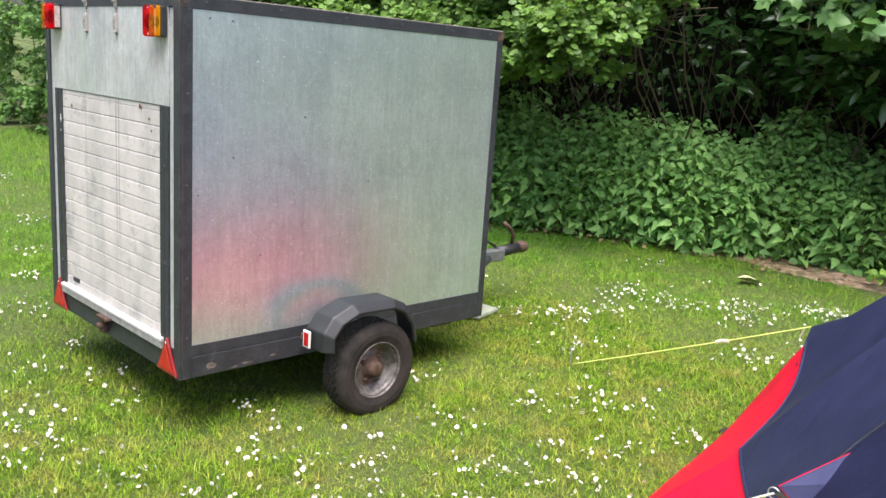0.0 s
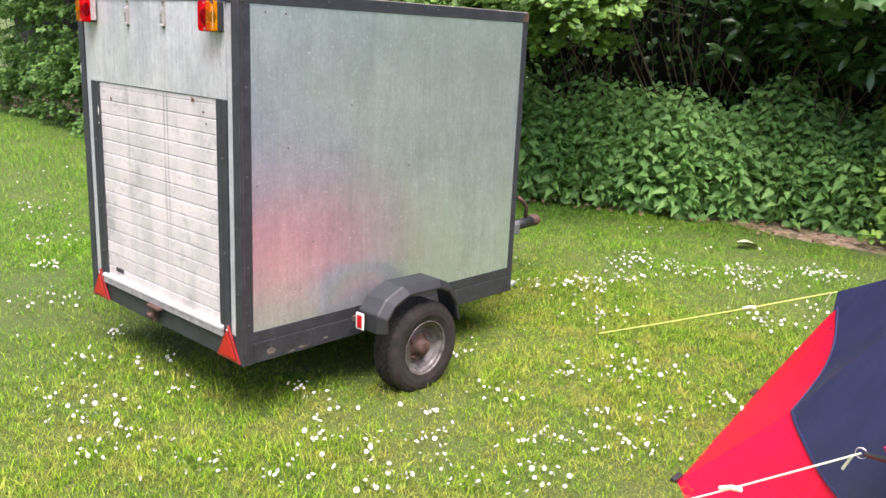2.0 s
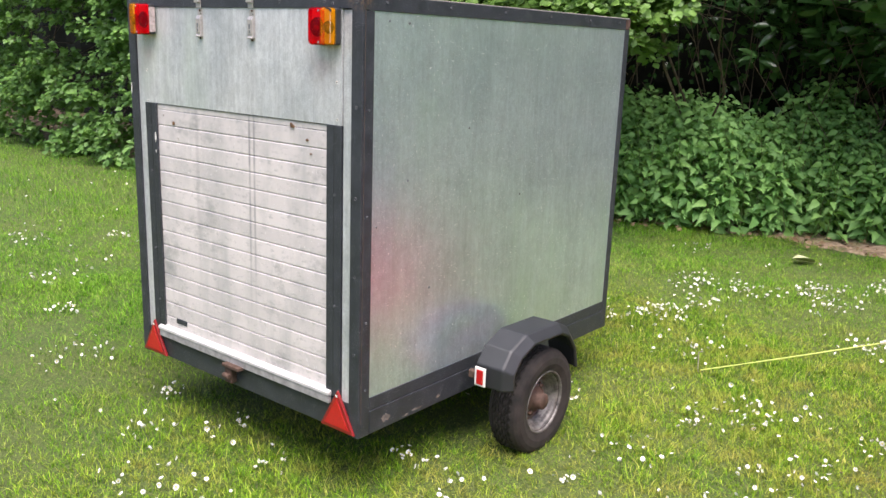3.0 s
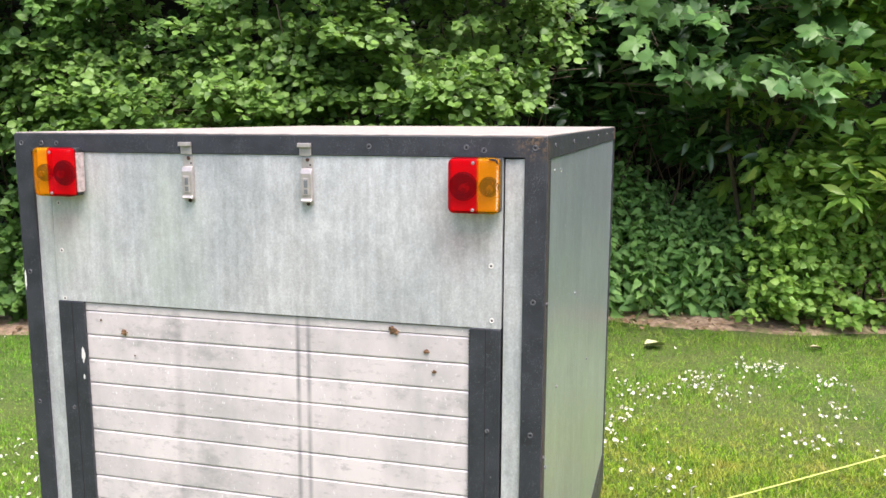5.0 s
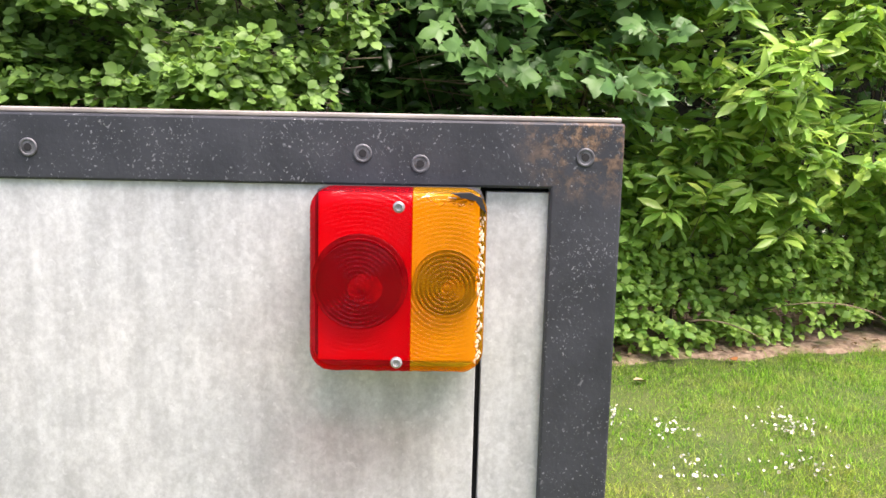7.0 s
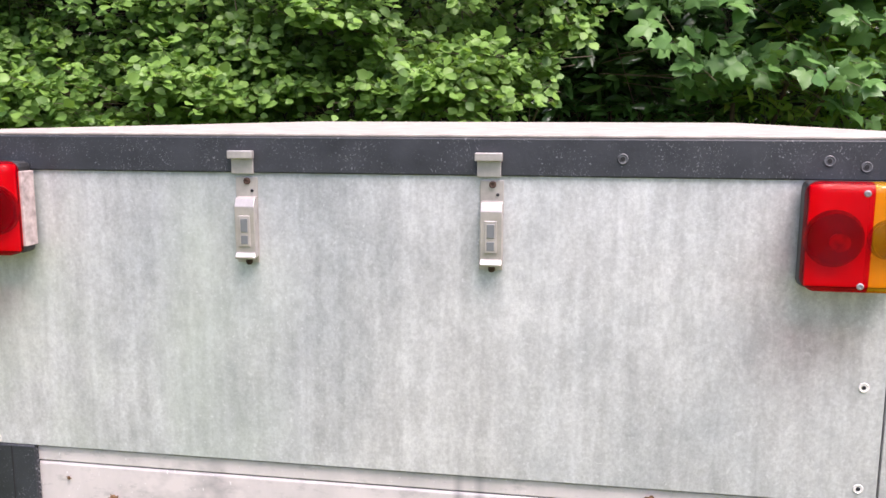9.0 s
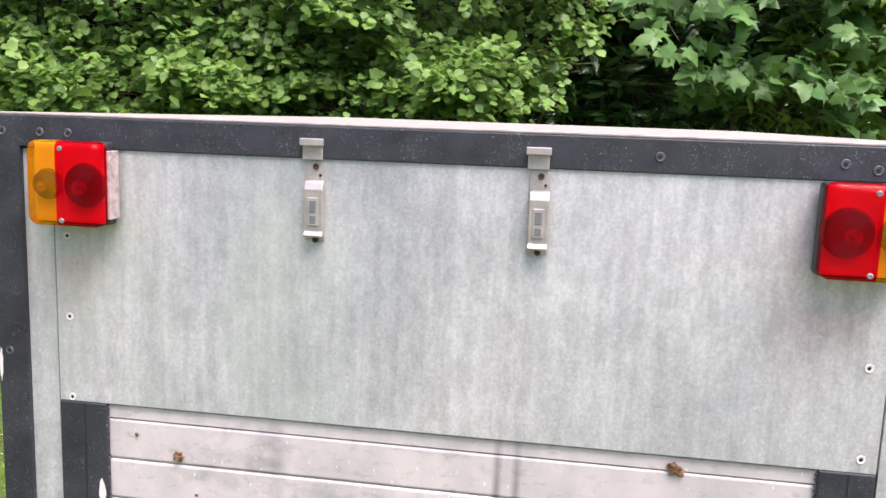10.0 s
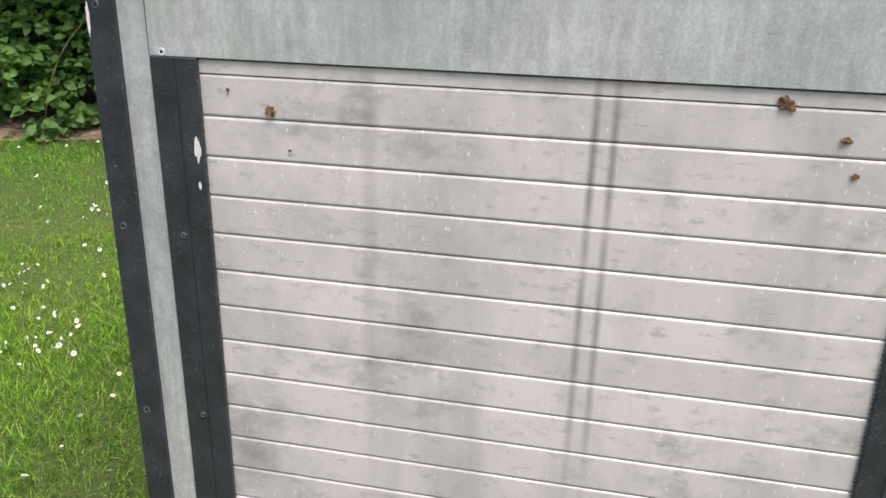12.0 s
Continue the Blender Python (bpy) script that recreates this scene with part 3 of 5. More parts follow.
def add_sunk(spots, material, r=0.0058):
    for at in spots:
        tp("screw", countersunk(bmesh.new(), at, r), material)
        # slightly raised near-black disc, painted shade for the sunk screw head
        pit = [(at[1] + r * 0.42 * math.cos(t), at[2] + r * 0.42 * math.sin(t)) for t in [2 * math.pi * k / 12 for k in range(12)]]
        tp("recess_shade_disc", prism(pit, 'x', at[0] - 0.0007, at[0] + 0.0004), M_dark)


def add_screws(spots, face, material, r=0.005, parent=None):
    for at in spots:
        s = bmesh.new()
        screw(s, at, face, r)
        bmesh.ops.recalc_face_normals(s, faces=s.faces[:])
        tp("screw", s, material, parent=parent)


def make_body():
    tp("inner_box", box(0.014, L - 0.014, 0.012, W - 0.012, BOT + 0.02, TOP - 0.03, 0), M_dark, "dark inside of the box")
    # sheets
    tp("side_panel", box(0.03, L - 0.02, 0.0, 0.010, 0.35, TOP - 0.03, 0), M_side, "grey galvanised steel side sheet, scratched and streaked")
    tp("side_panel", box(0.03, L - 0.02, W - 0.010, W, 0.35, TOP - 0.03, 0), M_side)
    tp("front_panel", box(L - 0.012, L, 0.02, W - 0.02, 0.35, TOP - 0.03, 0), M_side)
    tp("upper_panel", box(-0.004, 0.012, 0.0885, 1.190, 1.306, 1.675, 0.0008), M_rear, "flat galvanised panel above the shutter, dull and streaked")
    tp("edge_sheet", box(0.0005, 0.012, 0.040, 0.0845, 0.33, 1.6635, 0.0008), M_rear)
    tp("edge_sheet", box(0.0005, 0.012, 1.194, 1.240, 0.33, 1.6635, 0.0008), M_rear)
    # roof
    bm = box(-0.0045, L + 0.003, -0.001, W + 0.001, TOP - 0.0027, TOP + 0.0006, 0.001)
    tp("roof", bm, M_roof, "pale weathered roof sheet")
    # black edge strips: rear frame, side frame, front
    u = [(-0.003, BOT), (0.0435, BOT), (0.0435, TOP - 0.0455), (1.237, TOP - 0.0455), (1.237, BOT), (W + 0.003, BOT), (W + 0.003, TOP - 0.003), (-0.003, TOP - 0.003)]
    tp("rear_frame", prism(u, 'x', -0.0072, 0.0045, 0.0016), M_black, "black painted edge frame, rusty at the corner")
    tp("side_corner_strip", box(0.0055, 0.046, -0.003, 0.004, BOT, TOP - 0.05, 0.0015), M_black)
    tp("side_corner_strip", box(0.0055, 0.046, W - 0.004, W + 0.003, BOT, TOP - 0.05, 0.0015), M_black)
    tp("side_top_strip", box(0.0045, L, -0.003, 0.004, TOP - 0.049, TOP - 0.003, 0.0015), M_black)
    tp("side_top_strip", box(0.0045, L, W - 0.004, W + 0.003, TOP - 0.049, TOP - 0.003, 0.0015), M_black)
    tp("front_corner_strip", box(L - 0.036, L + 0.002, -0.0035, 0.004, BOT, TOP - 0.05, 0.0015), M_black)
    tp("front_corner_strip", box(L - 0.036, L + 0.002, W - 0.004, W + 0.0035, BOT, TOP - 0.05, 0.0015), M_black)
    tp("front_top_strip", box(L - 0.004, L + 0.004, 0.005, W - 0.005, TOP - 0.05, TOP - 0.001, 0.0015), M_black)
    tp("rusty_edge", box(0.0046, 0.0056, -0.0042, -0.0031, BOT + 0.05, TOP - 0.03, 0), M_edge, "thin rusty line along the corner")
    # base frame
    tp("rear_beam", box(-0.002, 0.040, 0.044, 1.2365, BOT + 0.004, 0.366, 0.004), M_black, "black painted rear beam")
    tp("side_beam", box(0.047, L - 0.037, -0.004, 0.036, BOT, 0.338, 0.004), M_black, "black side beam, chipped and muddy")
    tp("side_beam", box(0.047, L - 0.037, W - 0.036, W + 0.004, BOT, 0.338, 0.004), M_black)
    tp("lower_strip", box(0.047, L - 0.037, -0.0025, 0.004, 0.339, 0.385, 0.0015), M_black)
    tp("front_beam", box(L - 0.042, L - 0.002, 0.037, W - 0.037, BOT, 0.36, 0.004), M_black)
    tp("floor_plate", box(0.045, L - 0.045, 0.04, W - 0.04, BOT + 0.03, BOT + 0.05, 0), M_dark)
    # shutter rails
    for a, b, c in ((0.0885, 0.156, 1), (1.118, 1.190, -1)):
        tp("shutter_rail", box(-0.0065, 0.012, a, b, 0.372, 1.3055, 0.002), M_black, "black shutter guide rail")
        y = a + 0.031 if c == 1 else b - 0.040
        tp("rail_seam", box(-0.0072, 0.0, y, y + 0.0015, 0.374, 1.304, 0), M_dark)


make_body()

SLAT, FIRST = 0.0605, 1.283


def make_shutter():
    sh = tp("roller_shutter", box(0.009, 0.0125, 0.150, 1.125, 0.372, 1.3055, 0), M_dark, "white painted aluminium roller shutter, closed and dirty")
    zs = [1.304] + [FIRST - SLAT * i for i in range(15)] + [0.372]
    for hi, lo in zip(zs, zs[1:]):
        h = hi - lo
        out = [(0.010, lo + 0.0005)]
        for f in (0.0, 0.02, 0.06, 0.5, 0.94, 0.98, 1.0):
            out.append((0.0015 + 0.0022 * abs(2 * f - 1) ** 20, lo + 0.0005 + f * (h - 0.0014)))
        out.append((0.010, hi - 0.0009))
        bm = bmesh.new()
        ends = [[bm.verts.new((x, y, z)) for x, z in out] for y in (0.1545, 1.1205)]
        for a in range(len(out) - 1):
            bm.faces.new((ends[0][a], ends[0][a + 1], ends[1][a + 1], ends[1][a]))
        bm.faces.new(ends[0])
        bm.faces.new(ends[1][::-1])
        bmesh.ops.recalc_face_normals(bm, faces=bm.faces[:])
        tp("slat", bm, M_slat, parent=sh, smooth=False)
    # saw-toothed brush strip along each rail
    for y, s in ((1.1205, -1), (0.1545, 1)):
        teeth = [(y - s * 0.004, 0.378), (y - s * 0.004, 1.302)]
        for k in range(123):
            z = 1.302 - 0.0075 * k
            teeth += [(y, z), (y + s * 0.0042, z - 0.0025), (y + s * 0.0042, z - 0.005)]
        tp("brush_strip", prism(teeth, 'x', -0.0030, -0.0004), M_head, "dark saw-toothed brush strip", parent=sh)
    # finger slot near the foot
    tp("finger_slot", box(-0.002, 0.004, 0.975, 1.045, 0.418, 0.438, 0.002), M_black, "dark finger slot", parent=sh)
    # dried mud nests at the top edge
    for y, z, s in ((1.012, 1.236, 1.0), (0.328, 1.286, 1.3), (0.252, 1.245, 0.7), (1.075, 1.262, 0.4), (0.985, 1.18, 0.35), (0.235, 1.20, 0.6)):
        bm = bmesh.new()
        bmesh.ops.create_icosphere(bm, subdivisions=4, radius=0.0085 * s)
        for v in bm.verts:
            q = v.co.normalized()
            k = 0.55 + 0.9 * max(0.0, noise.noise((q.y * 1.6 + y * 40, q.z * 1.6 + z * 40, q.x * 1.6))) + 0.25 * noise.noise((q.y * 7, q.z * 7, y * 9))
            v.co = Vector((-0.001 + 0.4 * v.co.x * k, y + 1.3 * v.co.y * k, z + v.co.z * k))
        tp("mud_nest", bm, M_wasp, "small dried mud nest", parent=sh)
    return sh


make_shutter()
SIL = [(-0.020, 0.376), (-0.020, 0.385), (-0.018, 0.387), (0.008, 0.398), (0.008, 0.374)]
bm = bmesh.new()
ends = [[bm.verts.new((x, y, z)) for x, z in SIL] for y in (0.128, 1.150)]
for i in range(5):
    bm.faces.new((ends[0][i], ends[0][(i + 1) % 5], ends[1][(i + 1) % 5], ends[1][i]))
bm.faces.new(ends[0]), bm.faces.new(ends[1][::-1])
bmesh.ops.recalc_face_normals(bm, faces=bm.faces[:])
tp("sill", bm, M_sill, "white sloping sill under the shutter")
tp("sill_lip", box(-0.017, -0.0025, 0.132, 1.146, 0.345, 0.3755, 0.002), M_sill_lip)

# rusty catch in the middle of the beam
catch = tp("beam_catch", box(-0.030, -0.002, 0.655, 0.695, 0.27, 0.33, 0.004), M_rust, "rusty steel catch on the rear beam")
tp("catch_arm", box(-0.040, -0.003, 0.60, 0.70, 0.335, 0.349, 0.003), M_rust, parent=catch)
tp("catch_bolt", lathe([(0.004, -0.02), (0.011, -0.018), (0.011, 0.018), (0.004, 0.02)], (-0.034, 0.675, 0.30), 12), M_rust, parent=catch)


def triangle(y):
    out = [(y - 0.082, 0.258), (y + 0.082, 0.258), (y, 0.404)]
    t = tp("warning_triangle", prism(out, 'x', -0.016, -0.0045, 0.003), M_reflex, "red triangular reflector on the rear corner")
    cy, cz = y, 0.258 + 0.049
    inner = [(cy + (a - cy) * 0.72, cz + (b - cz) * 0.72) for a, b in out]
    tp("reflector_face", prism(inner, 'x', -0.019, -0.0165, 0.001), M_reflex_hot, parent=t)
    tp("tip", box(-0.018, -0.0165, y - 0.004, y + 0.004, 0.380, 0.388, 0.0005), M_white, parent=t)


triangle(0.092)
triangle(1.188)


def lens_plate(y0, y1, z0, z1, cy, cz, x_face, x_back, corner, material, name, parent, label):
    """A lens half with rounded outer corners and concentric ridges round the bulb."""
    bm = bmesh.new()
    ny, nz = 60, 118
    grid = []
    for i in range(ny + 1):
        col = []
        for j in range(nz + 1):
            y = y0 + (y1 - y0) * i / ny
            z = z0 + (z1 - z0) * j / nz
            r = math.hypot(y - cy, z - cz)
            x = x_face
            if r < 0.062:
                x += (0.0008 if r < 0.026 else 0.0006) * math.cos(r * 2 * math.pi / 0.0027)
            d = [min(abs(z - z0), abs(z1 - z))]
            if corner != 'lo':
                d.append(abs(y1 - y))
            if corner != 'hi':
                d.append(abs(y - y0))
            e = min(d)
            rad = 0.011
            if e < rad:
                x += rad - math.sqrt(max(0, rad * rad - (rad - e) ** 2))
            col.append(bm.verts.new((x, y, z)))
        grid.append(col)
    # rounded outline
    for i in range(ny + 1):
        for j in range(nz + 1):
            v = grid[i][j]
            for sy, yy in (('hi', y1), ('lo', y0)):
                if corner == sy or corner == 'both':
                    for zz, s in ((z0, 1), (z1, -1)):
                        oy = yy - 0.014 if sy == 'hi' else yy + 0.014
                        oz = zz + s * 0.014
                        dy, dz = v.co.y - oy, v.co.z - oz
                        if (dy > 0) == (sy == 'hi') and (dz < 0) == (s == 1):
                            m = max(abs(dy), abs(dz))
                            h = math.hypot(dy, dz)
                            if h > 1e-6:
                                v.co.y, v.co.z = oy + dy * m / h, oz + dz * m / h
    for i in range(ny):
        for j in range(nz):
            bm.faces.new((grid[i][j], grid[i + 1][j], grid[i + 1][j + 1], grid[i][j + 1]))
    rim = [grid[i][0] for i in range(ny)] + [grid[ny][j] for j in range(nz)] + [grid[i][nz] for i in range(ny, 0, -1)] + [grid[0][j] for j in range(nz, 0, -1)]
    back = [bm.verts.new((x_back, v.co.y, v.co.z)) for v in rim]
    n = len(rim)
    for i in range(n):
        bm.faces.new((rim[i], rim[(i + 1) % n], back[(i + 1) % n], back[i]))
    bmesh.ops.recalc_face_normals(bm, faces=bm.faces[:])
    return part(name, bm, material, parent, label, lean=True, smooth=True)


def rear_lamp(y_in, y_out, z0, z1, broken):
    """y_in: the edge towards the middle; the amber half lies outwards."""
    lo, hi = min(y_in, y_out), max(y_in, y_out)
    outward = -1 if y_out < y_in else 1
    split = y_in + outward * 0.062
    lamp = tp("rear_lamp", box(-0.034, -0.008, lo + 0.001, hi - 0.001, z0 + 0.001, z1 - 0.001, 0.006), M_housing, "square red and amber rear lamp in a black housing" + (", its rim chipped" if broken else ""))
    tp("reflector_bowl", box(-0.038, -0.0345, lo + 0.004, hi - 0.004, z0 + 0.004, z1 - 0.004, 0.001), M_bowl, parent=lamp)
    rc, ac = (y_in + outward * 0.030), (split + outward * 0.0215)
    zc = (z0 + z1) / 2 - 0.002
    # dark discs put in the bulb cavities' shade, with softer rings and lighter middles
    for c, r in ((rc, 0.0265), (ac, 0.0185)):
        tp("cavity_ring", prism([(c + r * 1.13 * math.cos(t), zc + r * 1.13 * math.sin(t)) for t in [2 * math.pi * k / 28 for k in range(28)]], 'x', -0.040, -0.0382), M_bulb, parent=lamp)
        dark_disc = tp("bulb_socket", prism([(c + r * math.cos(t), zc + r * math.sin(t)) for t in [2 * math.pi * k / 28 for k in range(28)]], 'x', -0.046, -0.0402), M_cavity, parent=lamp)
        tp("bulb", prism([(c + outward * 0.004 + r * 0.40 * math.cos(t), zc - 0.003 + r * 0.36 * math.sin(t)) for t in [2 * math.pi * k / 20 for k in range(20)]], 'x', -0.049, -0.0462), M_bulb, parent=dark_disc)
    red = (split, y_in) if outward < 0 else (y_in, split)
    amb = (y_out, split) if outward < 0 else (split, y_out)
    lens_plate(red[0], red[1], z0, z1, rc, zc, -0.056, -0.034, 'hi' if outward < 0 else 'lo', M_red, "red_lens", lamp, "red ribbed plastic lens")
    lens_plate(amb[0], amb[1], z0, z1, ac, zc, -0.056, -0.034, 'lo' if outward < 0 else 'hi', M_amber, "amber_lens", lamp, "amber ribbed plastic lens")
    ys = split - outward * 0.008
    add_screws([(-0.0565, ys, z1 - 0.0105), (-0.0565, ys, z0 + 0.0085)], 'x', M_screw, 0.0036, lamp)
    if outward > 0:
        tp("side_window", box(-0.036, -0.012, y_in - 0.0035, y_in + 0.002, z0 + 0.010, z1 - 0.012, 0.001), M_clear, "clear side window", parent=lamp)
    if broken:
        rng = random.Random(4)
        bm = bmesh.new()
        for k in range(120):
            z = z0 + 0.008 + (z1 - z0 - 0.024) * (k + rng.random()) / 120
            y = y_out + 0.0042 + 0.0011 * math.sin(z * 700) + rng.gauss(0, 0.0007)
            bmesh.ops.create_icosphere(bm, subdivisions=1, radius=rng.uniform(0.0004, 0.0013), matrix=Matrix.Translation((-0.0538, y, z)) @ Matrix.Rotation(rng.uniform(-0.6, 0.6), 4, 'X') @ Matrix.Diagonal((0.45, 0.7, rng.uniform(1.0, 2.4), 1)))
        for k in range(46):
            y = y_out + 0.010 + 0.030 * rng.random() ** 1.3
            bmesh.ops.create_icosphere(bm, subdivisions=1, radius=rng.uniform(0.0005, 0.0017), matrix=Matrix.Translation((-0.0535, y, z1 - 0.0065 + rng.gauss(0, 0.0013))) @ Matrix.Rotation(rng.uniform(-0.6, 0.6), 4, 'X') @ Matrix.Diagonal((0.4, rng.uniform(0.8, 2.0), 0.7, 1)))
        zt = z1 - 0.0015
        # raised near-black sliver paints the dark of the broken-off corner
        tp("broken_corner_sliver", prism([(y_out + 0.001, zt - 0.012), (y_out + 0.0045, zt - 0.009), (y_out + 0.008, zt - 0.0045), (y_out + 0.016, zt - 0.003), (y_out + 0.022, zt - 0.0005), (y_out + 0.011, zt), (y_out + 0.004, zt - 0.003)], 'x', -0.0575, -0.050), M_dark, "near-black sliver in place of the gap where the lens corner broke off", parent=lamp)
        tp("chipped_edge", bm, M_chip, "white chipped plastic along the amber rim", parent=lamp)
    return lamp


rear_lamp(0.1935, 0.0865, 1.5545, 1.6680, True)
rear_lamp(1.090, 1.197, 1.5650, 1.6785, False)


def toggle_catch(y):
    c = tp("toggle_catch", box(-0.0062, -0.0042, y - 0.0165, y + 0.0105, 1.5590, 1.6616, 0.0006), M_steel, "stainless toggle catch on the upper panel")
    tp("hook", prism([(y - 0.0135, 1.6654), (y + 0.0135, 1.6654), (y + 0.0135, 1.6920), (y - 0.0135, 1.6920)], 'x', -0.0105, -0.0076, 0.0006), M_steel, parent=c)
    tp("hook_lip", box(-0.018, -0.0105, y - 0.0155, y + 0.0155, 1.6835, 1.6929, 0.001), M_steel, parent=c)
    # lever with a slotted face
    out = [(-0.0064, 1.6388), (-0.014, 1.6369), (-0.018, 1.6274), (-0.0165, 1.5723), (-0.021, 1.5675), (-0.020, 1.5647), (-0.0064, 1.5675)]
    bm = bmesh.new()
    ends = [[bm.verts.new((x, yy, z)) for x, z in out] for yy in (y - 0.0160, y + 0.0085)]
    n = len(out)
    for i in range(n):
        bm.faces.new((ends[0][i], ends[0][(i + 1) % n], ends[1][(i + 1) % n], ends[1][i]))
    bm.faces.new(ends[0]), bm.faces.new(ends[1][::-1])
    bmesh.ops.recalc_face_normals(bm, faces=bm.faces[:])
    bmesh.ops.bevel(bm, geom=bm.edges[:], offset=0.0009, segments=2, affect='EDGES', profile=0.5)
    tp("lever", bm, M_steel, parent=c)
    tp("slot_frame", box(-0.0186, -0.0164, y - 0.0105, y + 0.0035, 1.5799, 1.6169, 0.0008), M_steel, parent=c)
    tp("slot", box(-0.0192, -0.0175, y - 0.0078, y + 0.0008, 1.5970, 1.6132, 0.0006), M_galv, parent=c)
    tp("slot", box(-0.0189, -0.0172, y - 0.0078, y + 0.0008, 1.5827, 1.5932, 0.0006), M_galv, parent=c)
    add_screws([(-0.0063, y - 0.004, 1.6568)], 'x', M_rust, 0.0042, c)
    add_screws([(-0.0063, y - 0.004, 1.5604)], 'x', M_rust, 0.0042, c)
    add_screws([(-0.0063, y - 0.010, 1.6455)], 'x', M_dark, 0.0018, c)


toggle_catch(0.8165)
toggle_catch(0.5245)

# bare patches where the black paint has flaked off
for cy, cz, wy, hz, x in ((1.127, 1.175, 0.006, 0.026, -0.0066), (1.279, 1.352, 0.0035, 0.030, -0.0071), (1.128, 1.118, 0.003, 0.008, -0.0066)):
    flake = [(cy + wy * math.cos(a) * (0.75 + 0.5 * noise.noise((a * 2, cz * 9, 1))), cz + hz * math.sin(a) * (0.75 + 0.5 * noise.noise((a * 2, cz * 9, 6)))) for a in [2 * math.pi * k / 18 for k in range(18)]]
    tp("paint_flake", prism(flake, 'x', x - 0.0004, x), M_white, "pale patch of flaked paint")

tp("rust_patch", box(L - 0.034, L + 0.0028, -0.0045, -0.0031, TOP - 0.048, TOP - 0.005, 0.0004), M_rust, "rusty top corner with the paint gone")
for cx, cz, wx, hz in ((0.125, 0.290, 0.030, 0.020), (0.30, 0.268, 0.040, 0.006), (0.42, 0.278, 0.018, 0.007), (0.235, 0.262, 0.022, 0.005)):
    flake = [(cx + wx * math.cos(a) * (0.7 + 0.6 * noise.noise((a * 2, cx * 19, 1))), cz + hz * math.sin(a) * (0.7 + 0.6 * noise.noise((a * 2, cx * 19, 6)))) for a in [2 * math.pi * k / 20 for k in range(20)]]
    tp("mud_patch", prism(flake, 'y', -0.0046, -0.0038), M_mud, "pale dried mud on the side beam")

# screws in the black strips and the panel
add_sunk([(-0.0076, y, 1.687) for y in (0.022, 0.165, 0.378, 1.262, 1.163, 1.205)] + [(-0.0076, 0.128, 1.681)], M_head)
add_sunk([(-0.0071, 0.021, z) for z in (1.369, 1.08, 0.82, 0.55)] + [(-0.0071, 1.265, z) for z in (1.374, 1.042, 0.712, 0.5)], M_head)
add_sunk([(-0.0042, y, z) for y, z in ((0.111, 1.441), (0.108, 1.324), (1.171, 1.43), (1.171, 1.312), (1.171, 1.545))], M_white, 0.0054)
add_screws([(-0.0067, y, z) for y, z in ((0.115, 1.08), (0.115, 0.70), (1.163, 1.036), (1.160, 0.718), (1.150, 0.50))], 'x', M_head, 0.0052)
add_screws([(x, -0.0032, 1.69) for x in (0.10, 0.42, 0.74, 1.05, 1.36, 1.62)], 'y', M_head, 0.005)
add_screws([(0.024, -0.0032, z) for z in (1.36, 1.02, 0.66, 0.42)] + [(L - 0.018, -0.0037, z) for z in (1.36, 0.98, 0.6)], 'y', M_head, 0.005)
add_screws([(x, -0.0002, z) for x, z in ((0.22, 1.12), (0.55, 1.28), (0.07, 0.98), (0.9, 1.0), (0.115, 1.635), (0.21, 1.632), (0.35, 0.72))], 'y', M_galv, 0.004)

# ---- wheels and mudguards ----
WX, WZ = 0.790, 0.202


